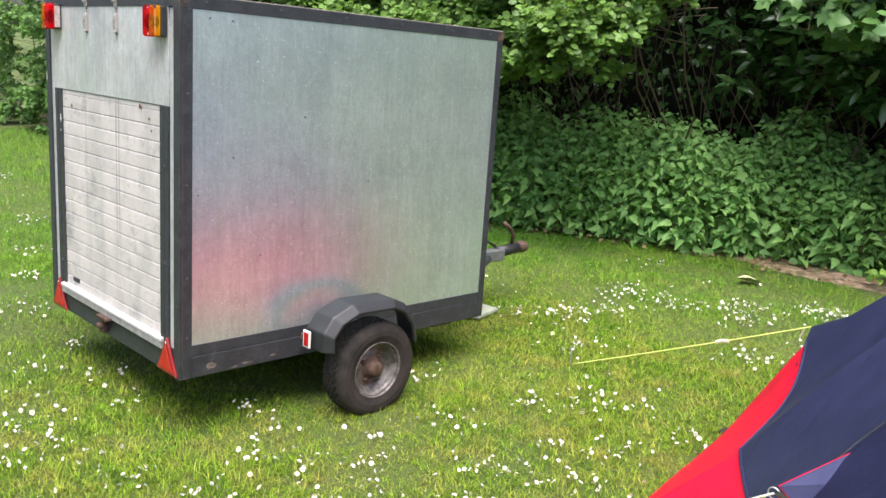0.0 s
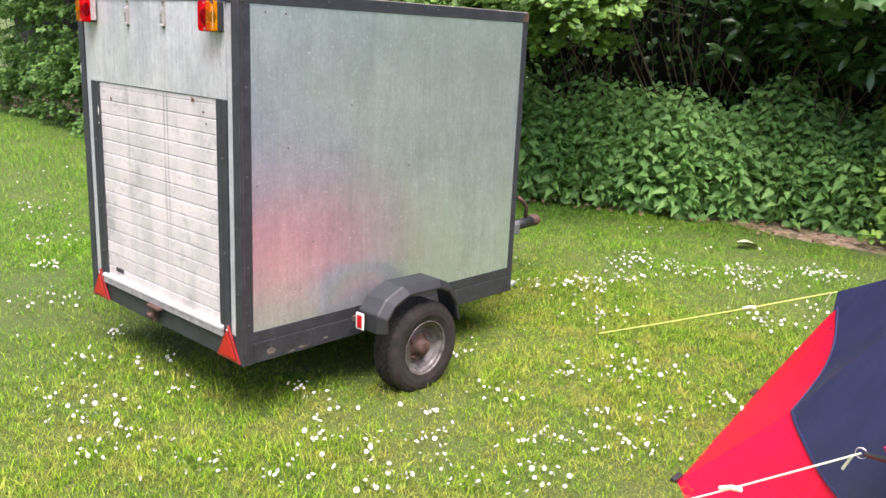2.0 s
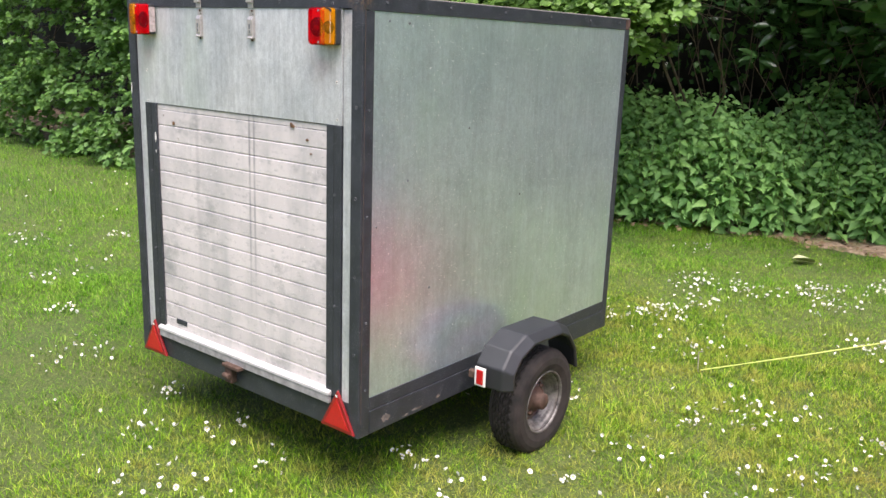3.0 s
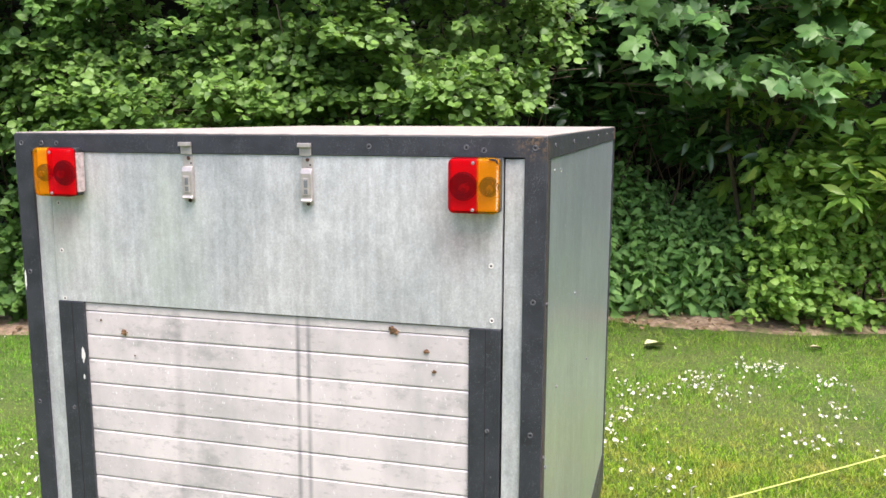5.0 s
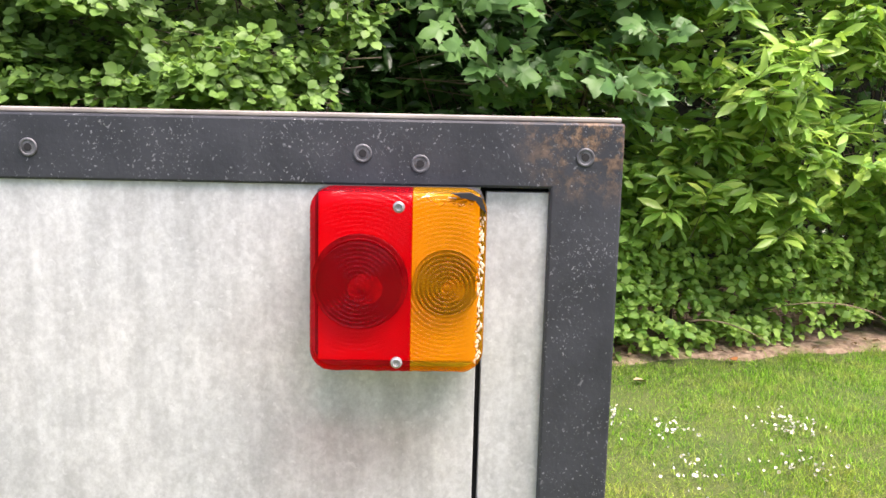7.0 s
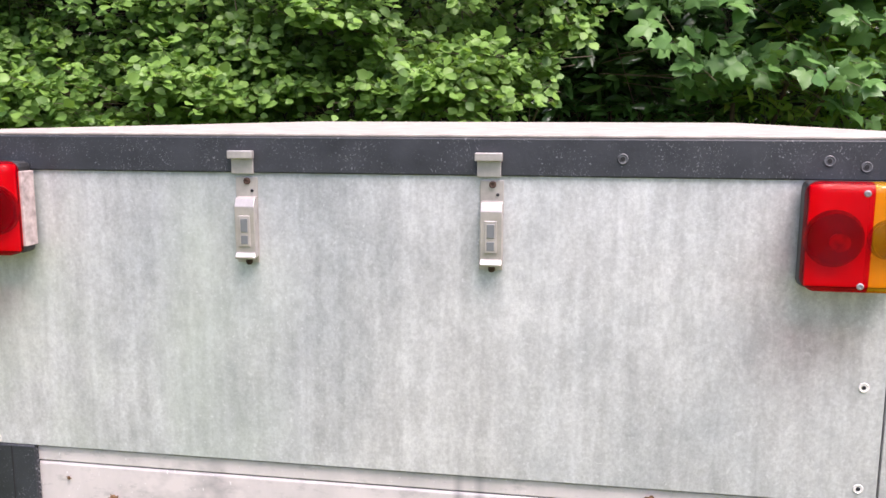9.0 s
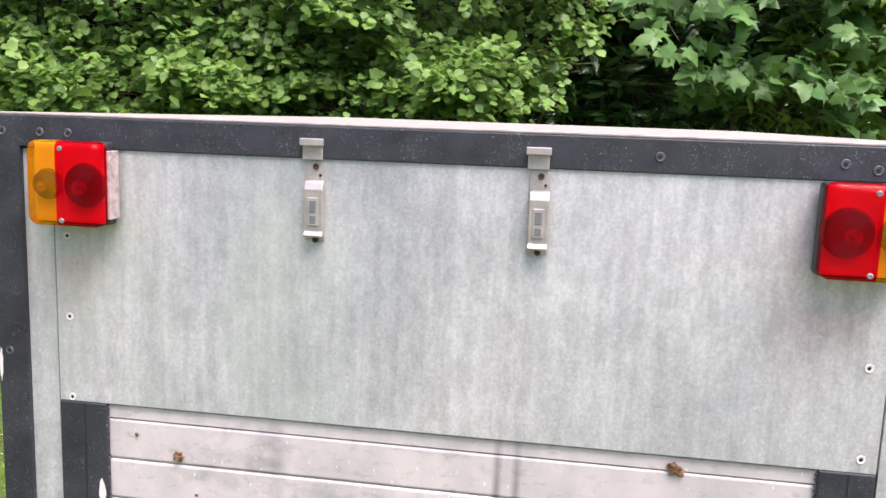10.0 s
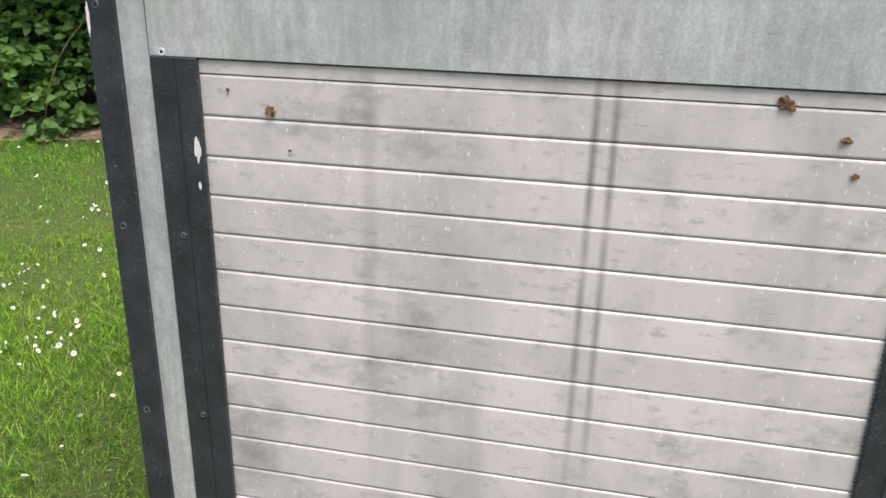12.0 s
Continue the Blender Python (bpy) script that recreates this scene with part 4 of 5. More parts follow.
def make_wheel(y, s):
    """s = -1: the outer face looks to -y."""
    c = (WX, y, WZ)
    wheel = part("wheel", lathe([(0.06, -s * 0.02), (0.108, -s * 0.03), (0.108, -s * 0.05), (0.06, -s * 0.05)], c, 32), M_dark, trailer, "small trailer wheel with worn tyre and grey rim")
    prof = [(0.118, s * 0.040), (0.126, s * 0.050), (0.158, s * 0.060), (0.183, s * 0.059), (0.199, s * 0.053), (0.209, s * 0.045), (0.2145, s * 0.034)]
    for yy in (0.026, 0.012, -0.002, -0.016, -0.030, -0.044, -0.058):
        prof += [(0.217, s * (yy + 0.004)), (0.217, s * (yy - 0.003)), (0.2105, s * (yy - 0.004)), (0.2105, s * (yy - 0.0075))]
    prof += [(0.209, -s * 0.069), (0.199, -s * 0.079), (0.158, -s * 0.086), (0.118, -s * 0.06)]
    tyre = lathe(prof, c, 120, close=True)
    for v in tyre.verts:
        dx, dz = v.co.x - WX, v.co.z - WZ
        if math.hypot(dx, dz) > 0.2155:
            step = int((math.atan2(dz, dx) + math.pi) / (2 * math.pi) * 120 + 0.5) + int(abs(v.co.y - y) * 90)
            if step % 3 == 0:
                v.co.x, v.co.z = WX + dx * 0.980, WZ + dz * 0.980
    part("tyre", tyre, M_rubber, wheel, "worn black rubber tyre with mud")
    rim = [(0.121, s * 0.047), (0.125, s * 0.053), (0.129, s * 0.051), (0.129, s * 0.044), (0.116, s * 0.040), (0.108, s * 0.032), (0.106, s * 0.022), (0.101, s * 0.022), (0.101, s * 0.012), (0.093, s * 0.010), (0.092, -s * 0.004), (0.084, -s * 0.008), (0.078, -s * 0.002), (0.062, -s * 0.002), (0.055, s * 0.006), (0.04, s * 0.006), (0.04, -s * 0.01), (0.112, -s * 0.012)]
    part("rim", lathe(rim, c, 56, close=True), M_rim, wheel, "grey painted steel rim", smooth=True)
    part("hub", lathe([(0.056, s * 0.000), (0.053, s * 0.010), (0.039, s * 0.016), (0.036, s * 0.026), (0.033, s * 0.028), (0.033, s * 0.046), (0.026, s * 0.053), (0.006, s * 0.054)], c, 32), M_rust, wheel, "rusty brown hub", smooth=True)
    for k in range(4):
        a = math.pi / 4 + k * math.pi / 2 + 0.2
        cc = (WX + 0.058 * math.cos(a), y, WZ + 0.058 * math.sin(a))
        part("wheel_nut", lathe([(0.011, -s * 0.004), (0.011, s * 0.010), (0.006, s * 0.016), (0.002, s * 0.017)], cc, 6), M_rust, wheel)
    return wheel


def make_mudguard(y_out, y_in):
    out = [(0.512, 0.330), (0.512, 0.415), (0.562, 0.478), (0.66, 0.520), (0.885, 0.516), (0.955, 0.485), (1.015, 0.41), (1.043, 0.300)]
    cx, cz = 0.790, 0.25
    inn = [(cx + (x - cx) * 0.965, cz + (z - cz) * 0.965) for x, z in out]
    bm = bmesh.new()
    cols = []
    s = 1 if y_in > y_out else -1
    for (x, z), (xi, zi) in zip(out, inn):
        # a rolled outer edge, then the crown, then the inner edge
        q = [(cx + (x - cx) * f, cz + (z - cz) * f) for f in (0.835, 0.875, 0.985)]
        ring = [(q[0][0], y_out + s * 0.008, q[0][1]), (q[1][0], y_out, q[1][1]), (q[2][0], y_out + s * 0.030, q[2][1]), (x, y_out + s * 0.036, z), (x, y_in, z), (xi, y_in, zi), (q[1][0], y_out + s * 0.03, q[1][1])]
        if z < 0.34:
            ring = [(a, b, z) for a, b, c in ring[:4]] + [(x, y_in, z), (xi, y_in, z), (q[1][0], y_out + s * 0.03, z)]
        cols.append([bm.verts.new(p) for p in ring])
    for a, b in zip(cols, cols[1:]):
        for i in range(7):
            bm.faces.new((a[i], a[(i + 1) % 7], b[(i + 1) % 7], b[i]))
    bm.faces.new(cols[0]), bm.faces.new(cols[-1][::-1])
    bmesh.ops.recalc_face_normals(bm, faces=bm.faces[:])
    bmesh.ops.bevel(bm, geom=[e for e in bm.edges if e.calc_face_angle(0) > 0.3], offset=0.006, segments=3, affect='EDGES', profile=0.5)
    g = tp("mudguard", bm, M_fender, "black plastic mudguard with folded faces")
    y0, y1 = sorted((y_out + s * 0.068, y_in - s * 0.003))
    f = tp("reflector", box(0.488, 0.4965, y0 + 0.026, y1 - 0.008 if s > 0 else y1, 0.337, 0.412, 0.004), M_white, "red reflector in a white frame", parent=g)
    tp("reflector_face", box(0.4845, 0.4885, y0 + 0.034, y1 - 0.019, 0.346, 0.403, 0.002), M_reflex_hot, parent=f)
    b0, b1 = sorted((y_in - s * 0.004, y_in + s * 0.10))
    tp("bracket", box(0.503, 0.528, y_in - 0.004, y_in + 0.03, 0.352, 0.384, 0.006) if s > 0 else box(0.503, 0.528, b0, b1, 0.352, 0.384, 0.006), M_rust, "rusty mounting bracket", parent=g)
    tp("bracket", box(0.76, 0.80, b0, b1, 0.38, 0.40, 0.004), M_black, parent=g)
    return g


make_wheel(-0.190, -1)
make_wheel(W + 0.195, 1)
make_mudguard(-0.262, -0.108)
make_mudguard(W + 0.262, W + 0.108)
tp("axle", box(0.795, 0.835, -0.13, W + 0.13, 0.185, 0.225, 0.004), M_black, "black steel axle")
for y in (0.05, W - 0.09):
    tp("spring", box(0.45, 1.15, y, y + 0.045, 0.228, 0.262, 0.004), M_rust)
# short rusty-brown piece hanging under the floor
tp("underfloor_piece", box(1.45, 1.60, 0.10, 0.13, 0.20, 0.252, 0.006), M_rust)

# drawbar and coupling
tp("drawbar", box(1.55, 2.56, 0.60, 0.68, 0.335, 0.405, 0.006), M_galv, "grey steel drawbar")
for y0, y1 in ((0.15, 0.60), (1.13, 0.68)):
    tp("drawbar_arm", tube([(1.60, y0, 0.34), (2.40, y1, 0.36)], 0.026, 6), M_black)
cp = tp("coupling", tube([(2.52, 0.64, 0.385), (2.62, 0.64, 0.39), (2.72, 0.64, 0.395)], 0.036, 14), M_fender, "tow coupling with a red-brown nose", smooth=True)
bm = bmesh.new()
bmesh.ops.create_uvsphere(bm, u_segments=20, v_segments=12, radius=0.046, matrix=Matrix.Translation((2.755, 0.64, 0.40)) @ Matrix.Diagonal((1.2, 1, 0.85, 1)))
tp("nose", bm, M_rust, "faded red-brown coupling nose", parent=cp, smooth=True)
tp("lever", tube([(2.66, 0.64, 0.42), (2.67, 0.64, 0.49), (2.63, 0.64, 0.535), (2.575, 0.64, 0.57)], 0.014, 8), M_rust, parent=cp, smooth=True)
tp("cable", tube([(2.52, 0.655, 0.42), (2.42, 0.66, 0.47), (2.2, 0.64, 0.46), (1.75, 0.62, 0.42)], 0.009, 8), M_housing, "black electric cable", smooth=True)
bm = bmesh.new()
bmesh.ops.create_cube(bm, size=1, matrix=pose(2.215, 0.525, 0.028, 2, 0, 12) @ Matrix.Diagonal((0.24, 0.20, 0.022, 1)))
bmesh.ops.bevel(bm, geom=bm.edges[:], offset=0.004, segments=2, affect='EDGES')
tagged(part("ground_board", bm, M_board), "pale flat board lying on the grass under the drawbar", "board")
tp("jockey_leg", tube([(2.27, 0.52, 0.06), (2.27, 0.57, 0.42)], 0.02, 8), M_galv)

# ---- tent ----
TC, TH = (1.5, -2.65), 1.25
TENT_BASE = [(1.88, -1.335), (0.905, -1.462), (-0.07, -2.33), (-0.1, -3.3), (0.6, -4.1), (1.9, -4.3), (2.9, -3.5), (2.85, -2.1)]
HEM = [0.54, 0.345, 0.50, 0.45, 0.42, 0.45, 0.42, 0.45]
KNEE = [(0.235, 0.415), (0.275, 0.28), (0.13, 0.46), (0.2, 0.45), (0.25, 0.4), (0.2, 0.45), (0.25, 0.4), (0.2, 0.42)]   # where each corner bends inwards
tent = tagged(empty("dome_tent", (TC[0], TC[1], 0)), "red and navy dome tent with guy lines, pitched on the lawn", "tent")


def tent_point(k, u, v):
    """k: base edge, u along it, v from the foot (0) to the crown (1)."""
    a, b = TENT_BASE[k], TENT_BASE[(k + 1) % 8]
    x, y = a[0] + (b[0] - a[0]) * u, a[1] + (b[1] - a[1]) * u
    r = 1 - v
    sag = 1 - 0.05 * math.sin(math.pi * u) * math.sin(math.pi * v)
    kv = KNEE[k][0] + (KNEE[(k + 1) % 8][0] - KNEE[k][0]) * u
    kz = KNEE[k][1] + (KNEE[(k + 1) % 8][1] - KNEE[k][1]) * u
    z = TH * (kz * v / kv if v < kv else kz + (1 - kz) * (1 - (1 - (v - kv) / (1 - kv)) ** 1.5))
    return Vector((TC[0] + (x - TC[0]) * r * sag, TC[1] + (y - TC[1]) * r * sag, z * sag + 0.006 * noise.noise((x * 3, y * 3, v * 6))))


def make_tent():
    def v_at(z, k, u):
        kv = KNEE[k][0] + (KNEE[(k + 1) % 8][0] - KNEE[k][0]) * u
        kz = KNEE[k][1] + (KNEE[(k + 1) % 8][1] - KNEE[k][1]) * u
        z = z / TH
        return kv * z / kz if z < kz else kv + (1 - kv) * (1 - (1 - (z - kz) / (1 - kz)) ** (1 / 1.5))
    for k in range(8):
        low, high, piping = bmesh.new(), bmesh.new(), []
        nu, nl, nh = 14, 8, 14
        ga, gb = [], []
        for i in range(nu + 1):
            u = i / nu
            h = HEM[k] + (HEM[(k + 1) % 8] - HEM[k]) * u - (-0.02 if k == 0 else 0.03) * math.sin(math.pi * u)
            vb = v_at(h, k, u)
            ga.append([low.verts.new(tent_point(k, u, vb * j / nl)) for j in range(nl + 1)])
            gb.append([high.verts.new(tent_point(k, u, vb + (1 - vb) * j / nh) + Vector((0, 0, 0.004))) for j in range(nh)] + [high.verts.new((TC[0], TC[1], TH + 0.004))])
            piping.append(tent_point(k, u, vb) + Vector((0, 0, 0.006)))
        for g, bm, n in ((ga, low, nl), (gb, high, nh)):
            for i in range(nu):
                for j in range(n):
                    bm.faces.new((g[i][j], g[i + 1][j], g[i + 1][j + 1], g[i][j + 1]))
            bmesh.ops.recalc_face_normals(bm, faces=bm.faces[:])
        part("lower_panel", low, M_tent_red, tent, "red nylon lower panel", smooth=True)
        part("upper_panel", high, M_tent_navy, tent, "navy blue nylon flysheet panel", smooth=True)
        part("hem", tube(piping, 0.005, 5), M_tent_navy, tent)
        part("pole_sleeve", tube([tent_point(k, 0, j / 20) + Vector((0, 0, 0.004)) for j in range(20)], 0.010, 6), M_tent_navy, tent) if k not in (0, 1, 2) else None
    # peg loops at the foot
    for x, y in ((1.88, -1.335), (0.905, -1.462)):
        part("peg_loop", box(x - 0.03, x + 0.03, y - 0.012, y + 0.012, 0.008, 0.024, 0.004), M_housing, tent, "dark webbing peg loop")
    # eave that runs out to the guy point, and the lilac vent flap
    tip, ring = Vector((2.01, -1.587, 0.548)), Vector((0.290, -2.224, 0.652))
    bm = bmesh.new()
    a, b, c = tent_point(7, 0.80, 0.20), tent_point(0, 0.16, 0.24), tent_point(7, 0.95, 0.42)
    vs = [bm.verts.new(p) for p in (tip, tip + Vector((0, -0.012, -0.02)), a, b, c)]
    for f in ((0, 4, 3), (0, 2, 4), (1, 3, 2), (0, 1, 2), (0, 3, 1)):
        bm.faces.new([vs[i] for i in f])
    bmesh.ops.recalc_face_normals(bm, faces=bm.faces[:])
    part("eave", bm, M_tent_navy, tent, "navy eave pulled out by a guy line")
    # lilac lining of the vent, and the navy hood folded over it
    pa, pb, pc = Vector((0.050, -2.326, 0.796)), Vector((0.415, -2.330, 0.757)), Vector((0.189, -2.326, 0.686))
    mid = Vector((0.365, -2.339, 0.70))
    bm = bmesh.new()
    quad = (pa, pb, mid, pc)
    lo = [bm.verts.new(p) for p in quad]
    hi = [bm.verts.new(p + Vector((0.0015, 0.0, -0.0015))) for p in quad]
    bm.faces.new(lo), bm.faces.new(hi[::-1])
    for i in range(4):
        bm.faces.new((lo[i], lo[(i + 1) % 4], hi[(i + 1) % 4], hi[i]))
    bmesh.ops.recalc_face_normals(bm, faces=bm.faces[:])
    lining = part("vent_lining", bm, M_tent_lilac, tent, "lilac-blue vent lining with red piping")
    part("piping", tube([pa, pb], 0.0009, 5), M_tent_red, lining)
    part("piping", tube([pa, pc], 0.0012, 5), M_tent_red, lining)
    shift = Vector((-0.025, 0.026, 0))
    rim = [shift + p for p in [Vector((0.235, -2.345, 0.56)), Vector((0.219, -2.345, 0.645)), Vector((0.215, -2.345, 0.686)), Vector((0.262, -2.345, 0.704)), Vector((0.318, -2.345, 0.723)), Vector((0.40, -2.345, 0.748)), Vector((0.50, -2.345, 0.757)), Vector((0.637, -2.345, 0.759)), Vector((0.80, -2.345, 0.76))]]
    bm = bmesh.new()
    rows = []
    for j in range(13):
        d = 0.55 * j / 12
        rows.append([bm.verts.new(p + Vector((-0.10 * math.sin(2.2 * d), -d, 0.30 * d + 0.012 * noise.noise((p.x * 9, d * 9, p.z * 9)) * min(1, j)))) for p in rim])
    for ra, rb in zip(rows, rows[1:]):
        for i in range(len(rim) - 1):
            bm.faces.new((ra[i], ra[i + 1], rb[i + 1], rb[i]))
    bmesh.ops.solidify(bm, geom=bm.faces[:], thickness=0.002)
    bmesh.ops.recalc_face_normals(bm, faces=bm.faces[:])
    hood = part("vent_hood", bm, M_tent_navy, tent, "navy vent hood folded over its lining", smooth=True)
    part("binding", tube([p + Vector((-0.001, 0.001, 0)) for p in rim[1:]], 0.0022, 5), M_housing, hood)
    n = 20
    part("ring", tube([ring + Vector((0, 0.014 * math.cos(t), 0.014 * math.sin(t))) for t in [2 * math.pi * i / n for i in range(n + 1)]], 0.0018, 5), M_steel, tent, "steel guy ring")
    part("strap", tube([ring + Vector((-0.004, -0.012, 0.004)), Vector((0.135, -2.325, 0.730))], 0.007, 4), M_housing, tent)
    for top, foot, mat, lab in ((tip, Vector((2.01, -0.395, 0.008)), M_rope_y, "bright yellow-green guy line"), (ring, Vector((0.15, -1.30, 0.01)), M_rope_w, "pale yellow guy line")):
        line = part("guy_line", tube([top, top.lerp(foot, 0.3) - Vector((0, 0, 0.004)), top.lerp(foot, 0.7) - Vector((0, 0, 0.004)), foot], 0.0029, 6), mat, tent, lab)
        q = top.lerp(foot, 0.32)
        part("runner", tube([q - Vector((0, 0.03, -0.006)), q, q + Vector((0, 0.03, -0.016))], 0.008, 6), M_rope_w, line)
        part("tail", tube([top.lerp(foot, 0.02), top.lerp(foot, 0.02) + Vector((0.01, 0.02, -0.05))], 0.004, 5), M_rope_w, line)
        part("peg", tube([foot + Vector((0, 0.012, -0.05)), foot + Vector((0, 0.02, 0.09)), foot + Vector((0, 0.0, 0.10))], 0.003, 6), M_steel, line, "thin steel tent peg")


make_tent()

# ---- hedge ----
RNG = np.random.default_rng(7)
UP = np.array([0.0, 0.0, 1.0])


def sprays(origin, direction, length, m, leaf, spread, face=(-0.55, -0.25, 0.8), rng=RNG):
    """Leaves set along twigs. Gives rotations, sizes, places of the leaves and the ends of the twigs."""
    n = len(origin)
    d = norm(direction)
    side = norm(np.cross(d, UP) + 1e-6)
    s = rng.uniform(0.08, 1.0, (n, m))
    hand = np.where(np.arange(m) % 2 == 0, 1.0, -1.0)[None, :, None]
    ln = np.broadcast_to(np.asarray(length), (n,))[:, None]
    at = origin[:, None] + d[:, None] * (ln * s)[..., None] + side[:, None] * hand * (spread * rng.uniform(0.2, 1.0, (n, m)))[..., None]
    at[..., 2] -= 0.10 * ln * s ** 2 - rng.normal(0, 0.025, (n, m))
    ld = d[:, None] * 0.6 + side[:, None] * hand * 0.8 + rng.normal(0, 0.35, (n, m, 3)) + np.array([0, 0, -0.15])
    nn = np.array(face) + rng.normal(0, 0.35, (n, m, 3))
    size = leaf * rng.uniform(0.6, 1.2, (n, m))
    rot = frames_of(ld.reshape(-1, 3), nn.reshape(-1, 3))
    ends = origin + d * ln - np.array([0, 0, 0.10]) * ln
    return rot, size.ravel(), at.reshape(-1, 3), ends


def twig_mesh(a, b, r=0.004):
    n = len(a)
    d = norm(b - a)
    side = norm(np.cross(d, UP) + 1e-6)
    up = np.cross(side, d)
    ring = [side * r, (-0.5 * side + 0.87 * up) * r, (-0.5 * side - 0.87 * up) * r]
    v = np.stack([a + q for q in ring] + [b + q * 0.4 for q in ring], axis=1).reshape(-1, 3)
    f = np.array([(0, 1, 4, 3), (1, 2, 5, 4), (2, 0, 3, 5)])
    faces = (f[None] + (np.arange(n) * 6)[:, None, None]).reshape(-1, 4)
    return v, faces


def limbs(base, tips, r0, parent, rng):
    """Tapered woody stems from a base to each tip."""
    for tip in tips:
        base_v, tip_v = Vector(base), Vector(tip)
        pts = []
        for i in range(7):
            f = i / 6
            p = base_v.lerp(tip_v, f)
            p += Vector((rng.uniform(-1, 1), rng.uniform(-1, 1), 0.3)) * 0.10 * math.sin(math.pi * f)
            pts.append(p)
        part("limb", tube(pts, r0 * rng.uniform(0.7, 1.0), 7, taper=0.25), M_bark, parent, smooth=True)


def bush(name, label, category, base, origin, direction, length, m, leaf, spread, shape, material, tips, front=None, face=(-0.55, -0.25, 0.8), group="hedge bushes"):
    """front: (count, shape, material) of single leaves on the outermost sprays."""
    b = tagged(empty(name, base), label, category, group)
    rot, size, at, ends = sprays(origin, direction, length, m, leaf, spread, face)
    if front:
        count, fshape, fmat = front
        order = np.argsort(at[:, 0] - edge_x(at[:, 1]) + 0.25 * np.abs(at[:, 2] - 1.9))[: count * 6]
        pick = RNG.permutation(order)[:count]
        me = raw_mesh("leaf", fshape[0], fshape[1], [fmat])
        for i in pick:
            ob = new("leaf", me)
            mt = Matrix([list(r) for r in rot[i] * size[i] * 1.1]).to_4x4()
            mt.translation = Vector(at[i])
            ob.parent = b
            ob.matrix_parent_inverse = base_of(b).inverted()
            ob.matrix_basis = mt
        keep = np.ones(len(at), bool)
        keep[pick] = False
        rot, size, at = rot[keep], size[keep], at[keep]
    v, f = strew(shape, rot, size, at)
    ob = new("foliage", raw_mesh("foliage", v, f, [material]))
    ob.parent = b
    ob.matrix_parent_inverse = base_of(b).inverted()
    tagged(ob, kind="stuff")
    tv, tf = twig_mesh(origin - direction * 0.35, ends, 0.0035)
    ob = new("twig_tangle", raw_mesh("twig_tangle", tv, tf, [M_twig]))
    ob.parent = b
    ob.matrix_parent_inverse = base_of(b).inverted()
    tagged(ob, kind="stuff")
    limbs(base, tips, 0.015, b, random.Random(int(abs(base[1]) * 100)))
    return b


def outward(n, tilt=0.25, rng=RNG):
    return norm(np.stack([-1.0 + rng.normal(0, 0.35, n), rng.normal(0, 0.75, n) - 0.1, rng.normal(tilt * 0.5, 0.35, n)], axis=1))


def lump(y, z, seed):
    """Uneven bulges of the hedge face, about half a metre across."""
    return np.array([0.22 * noise.noise((a * 1.3, b * 1.6, seed)) + 0.12 * noise.noise((a * 3.1, b * 3.3, seed + 3)) for a, b in zip(y, z)])


# Near-black sheet behind the leaves, put there as the shade inside the hedge.
def make_shade_sheet():
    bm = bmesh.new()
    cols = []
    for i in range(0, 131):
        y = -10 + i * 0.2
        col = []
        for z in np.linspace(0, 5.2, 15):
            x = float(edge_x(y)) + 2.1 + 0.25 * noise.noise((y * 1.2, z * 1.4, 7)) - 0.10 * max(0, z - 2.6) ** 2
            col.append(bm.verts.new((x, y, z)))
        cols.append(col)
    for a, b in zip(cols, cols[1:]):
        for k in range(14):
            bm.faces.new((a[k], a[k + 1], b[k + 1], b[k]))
    return tagged(part("hedge_shade_sheet", bm, M_hedge_shade), "near-black sheet behind the leaves, in place of the hedge's inner shade", "hedge", kind="structure")


make_shade_sheet()

HAW_Y, HAW_X = [-0.2, 0.4, 1.3, 3.0, 5.5], [4.35, 3.95, 3.55, 3.35, 3.1]


def hawthorns():
    """Light green small-leaved bushes that lean out over the trailer's front."""
    for ya, yb, n, tips in ((0.65, 1.9, 320, [(4.2, 0.5, 2.2), (4.0, 1.2, 2.6), (4.4, 1.6, 3.0)]), (1.9, 3.7, 420, [(3.7, 2.4, 2.4), (3.8, 3.2, 2.8), (4.1, 2.0, 3.1)]), (3.7, 5.6, 330, [(3.6, 4.2, 2.2), (3.5, 5.0, 2.7)])):
        c = n // 13
        pick = RNG.integers(0, c, n)
        y = RNG.uniform(ya, yb, c)[pick] + RNG.normal(0, 0.13, n)
        z = (1.44 + 2.1 * RNG.random(c) ** 1.15)[pick] + RNG.normal(0, 0.07, n)
        z = z + np.clip(1.15 - y, 0, 0.7) * 1.1
        depth = RNG.exponential(0.34, c)[pick] + RNG.exponential(0.10, n)
        x = np.interp(y, HAW_Y, HAW_X) + 0.75 * np.clip(1.75 - z, 0, 1) * 1.2 + 0.15 * np.clip(z - 2.5, 0, 2) + lump(y, z, 1) * 1.6 + depth + 0.25
        o = np.stack([x, y, z], axis=1)
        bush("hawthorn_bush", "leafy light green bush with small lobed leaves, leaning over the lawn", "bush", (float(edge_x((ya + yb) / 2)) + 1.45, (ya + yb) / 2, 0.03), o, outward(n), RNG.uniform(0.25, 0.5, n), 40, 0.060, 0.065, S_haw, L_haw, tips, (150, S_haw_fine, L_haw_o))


hawthorns()


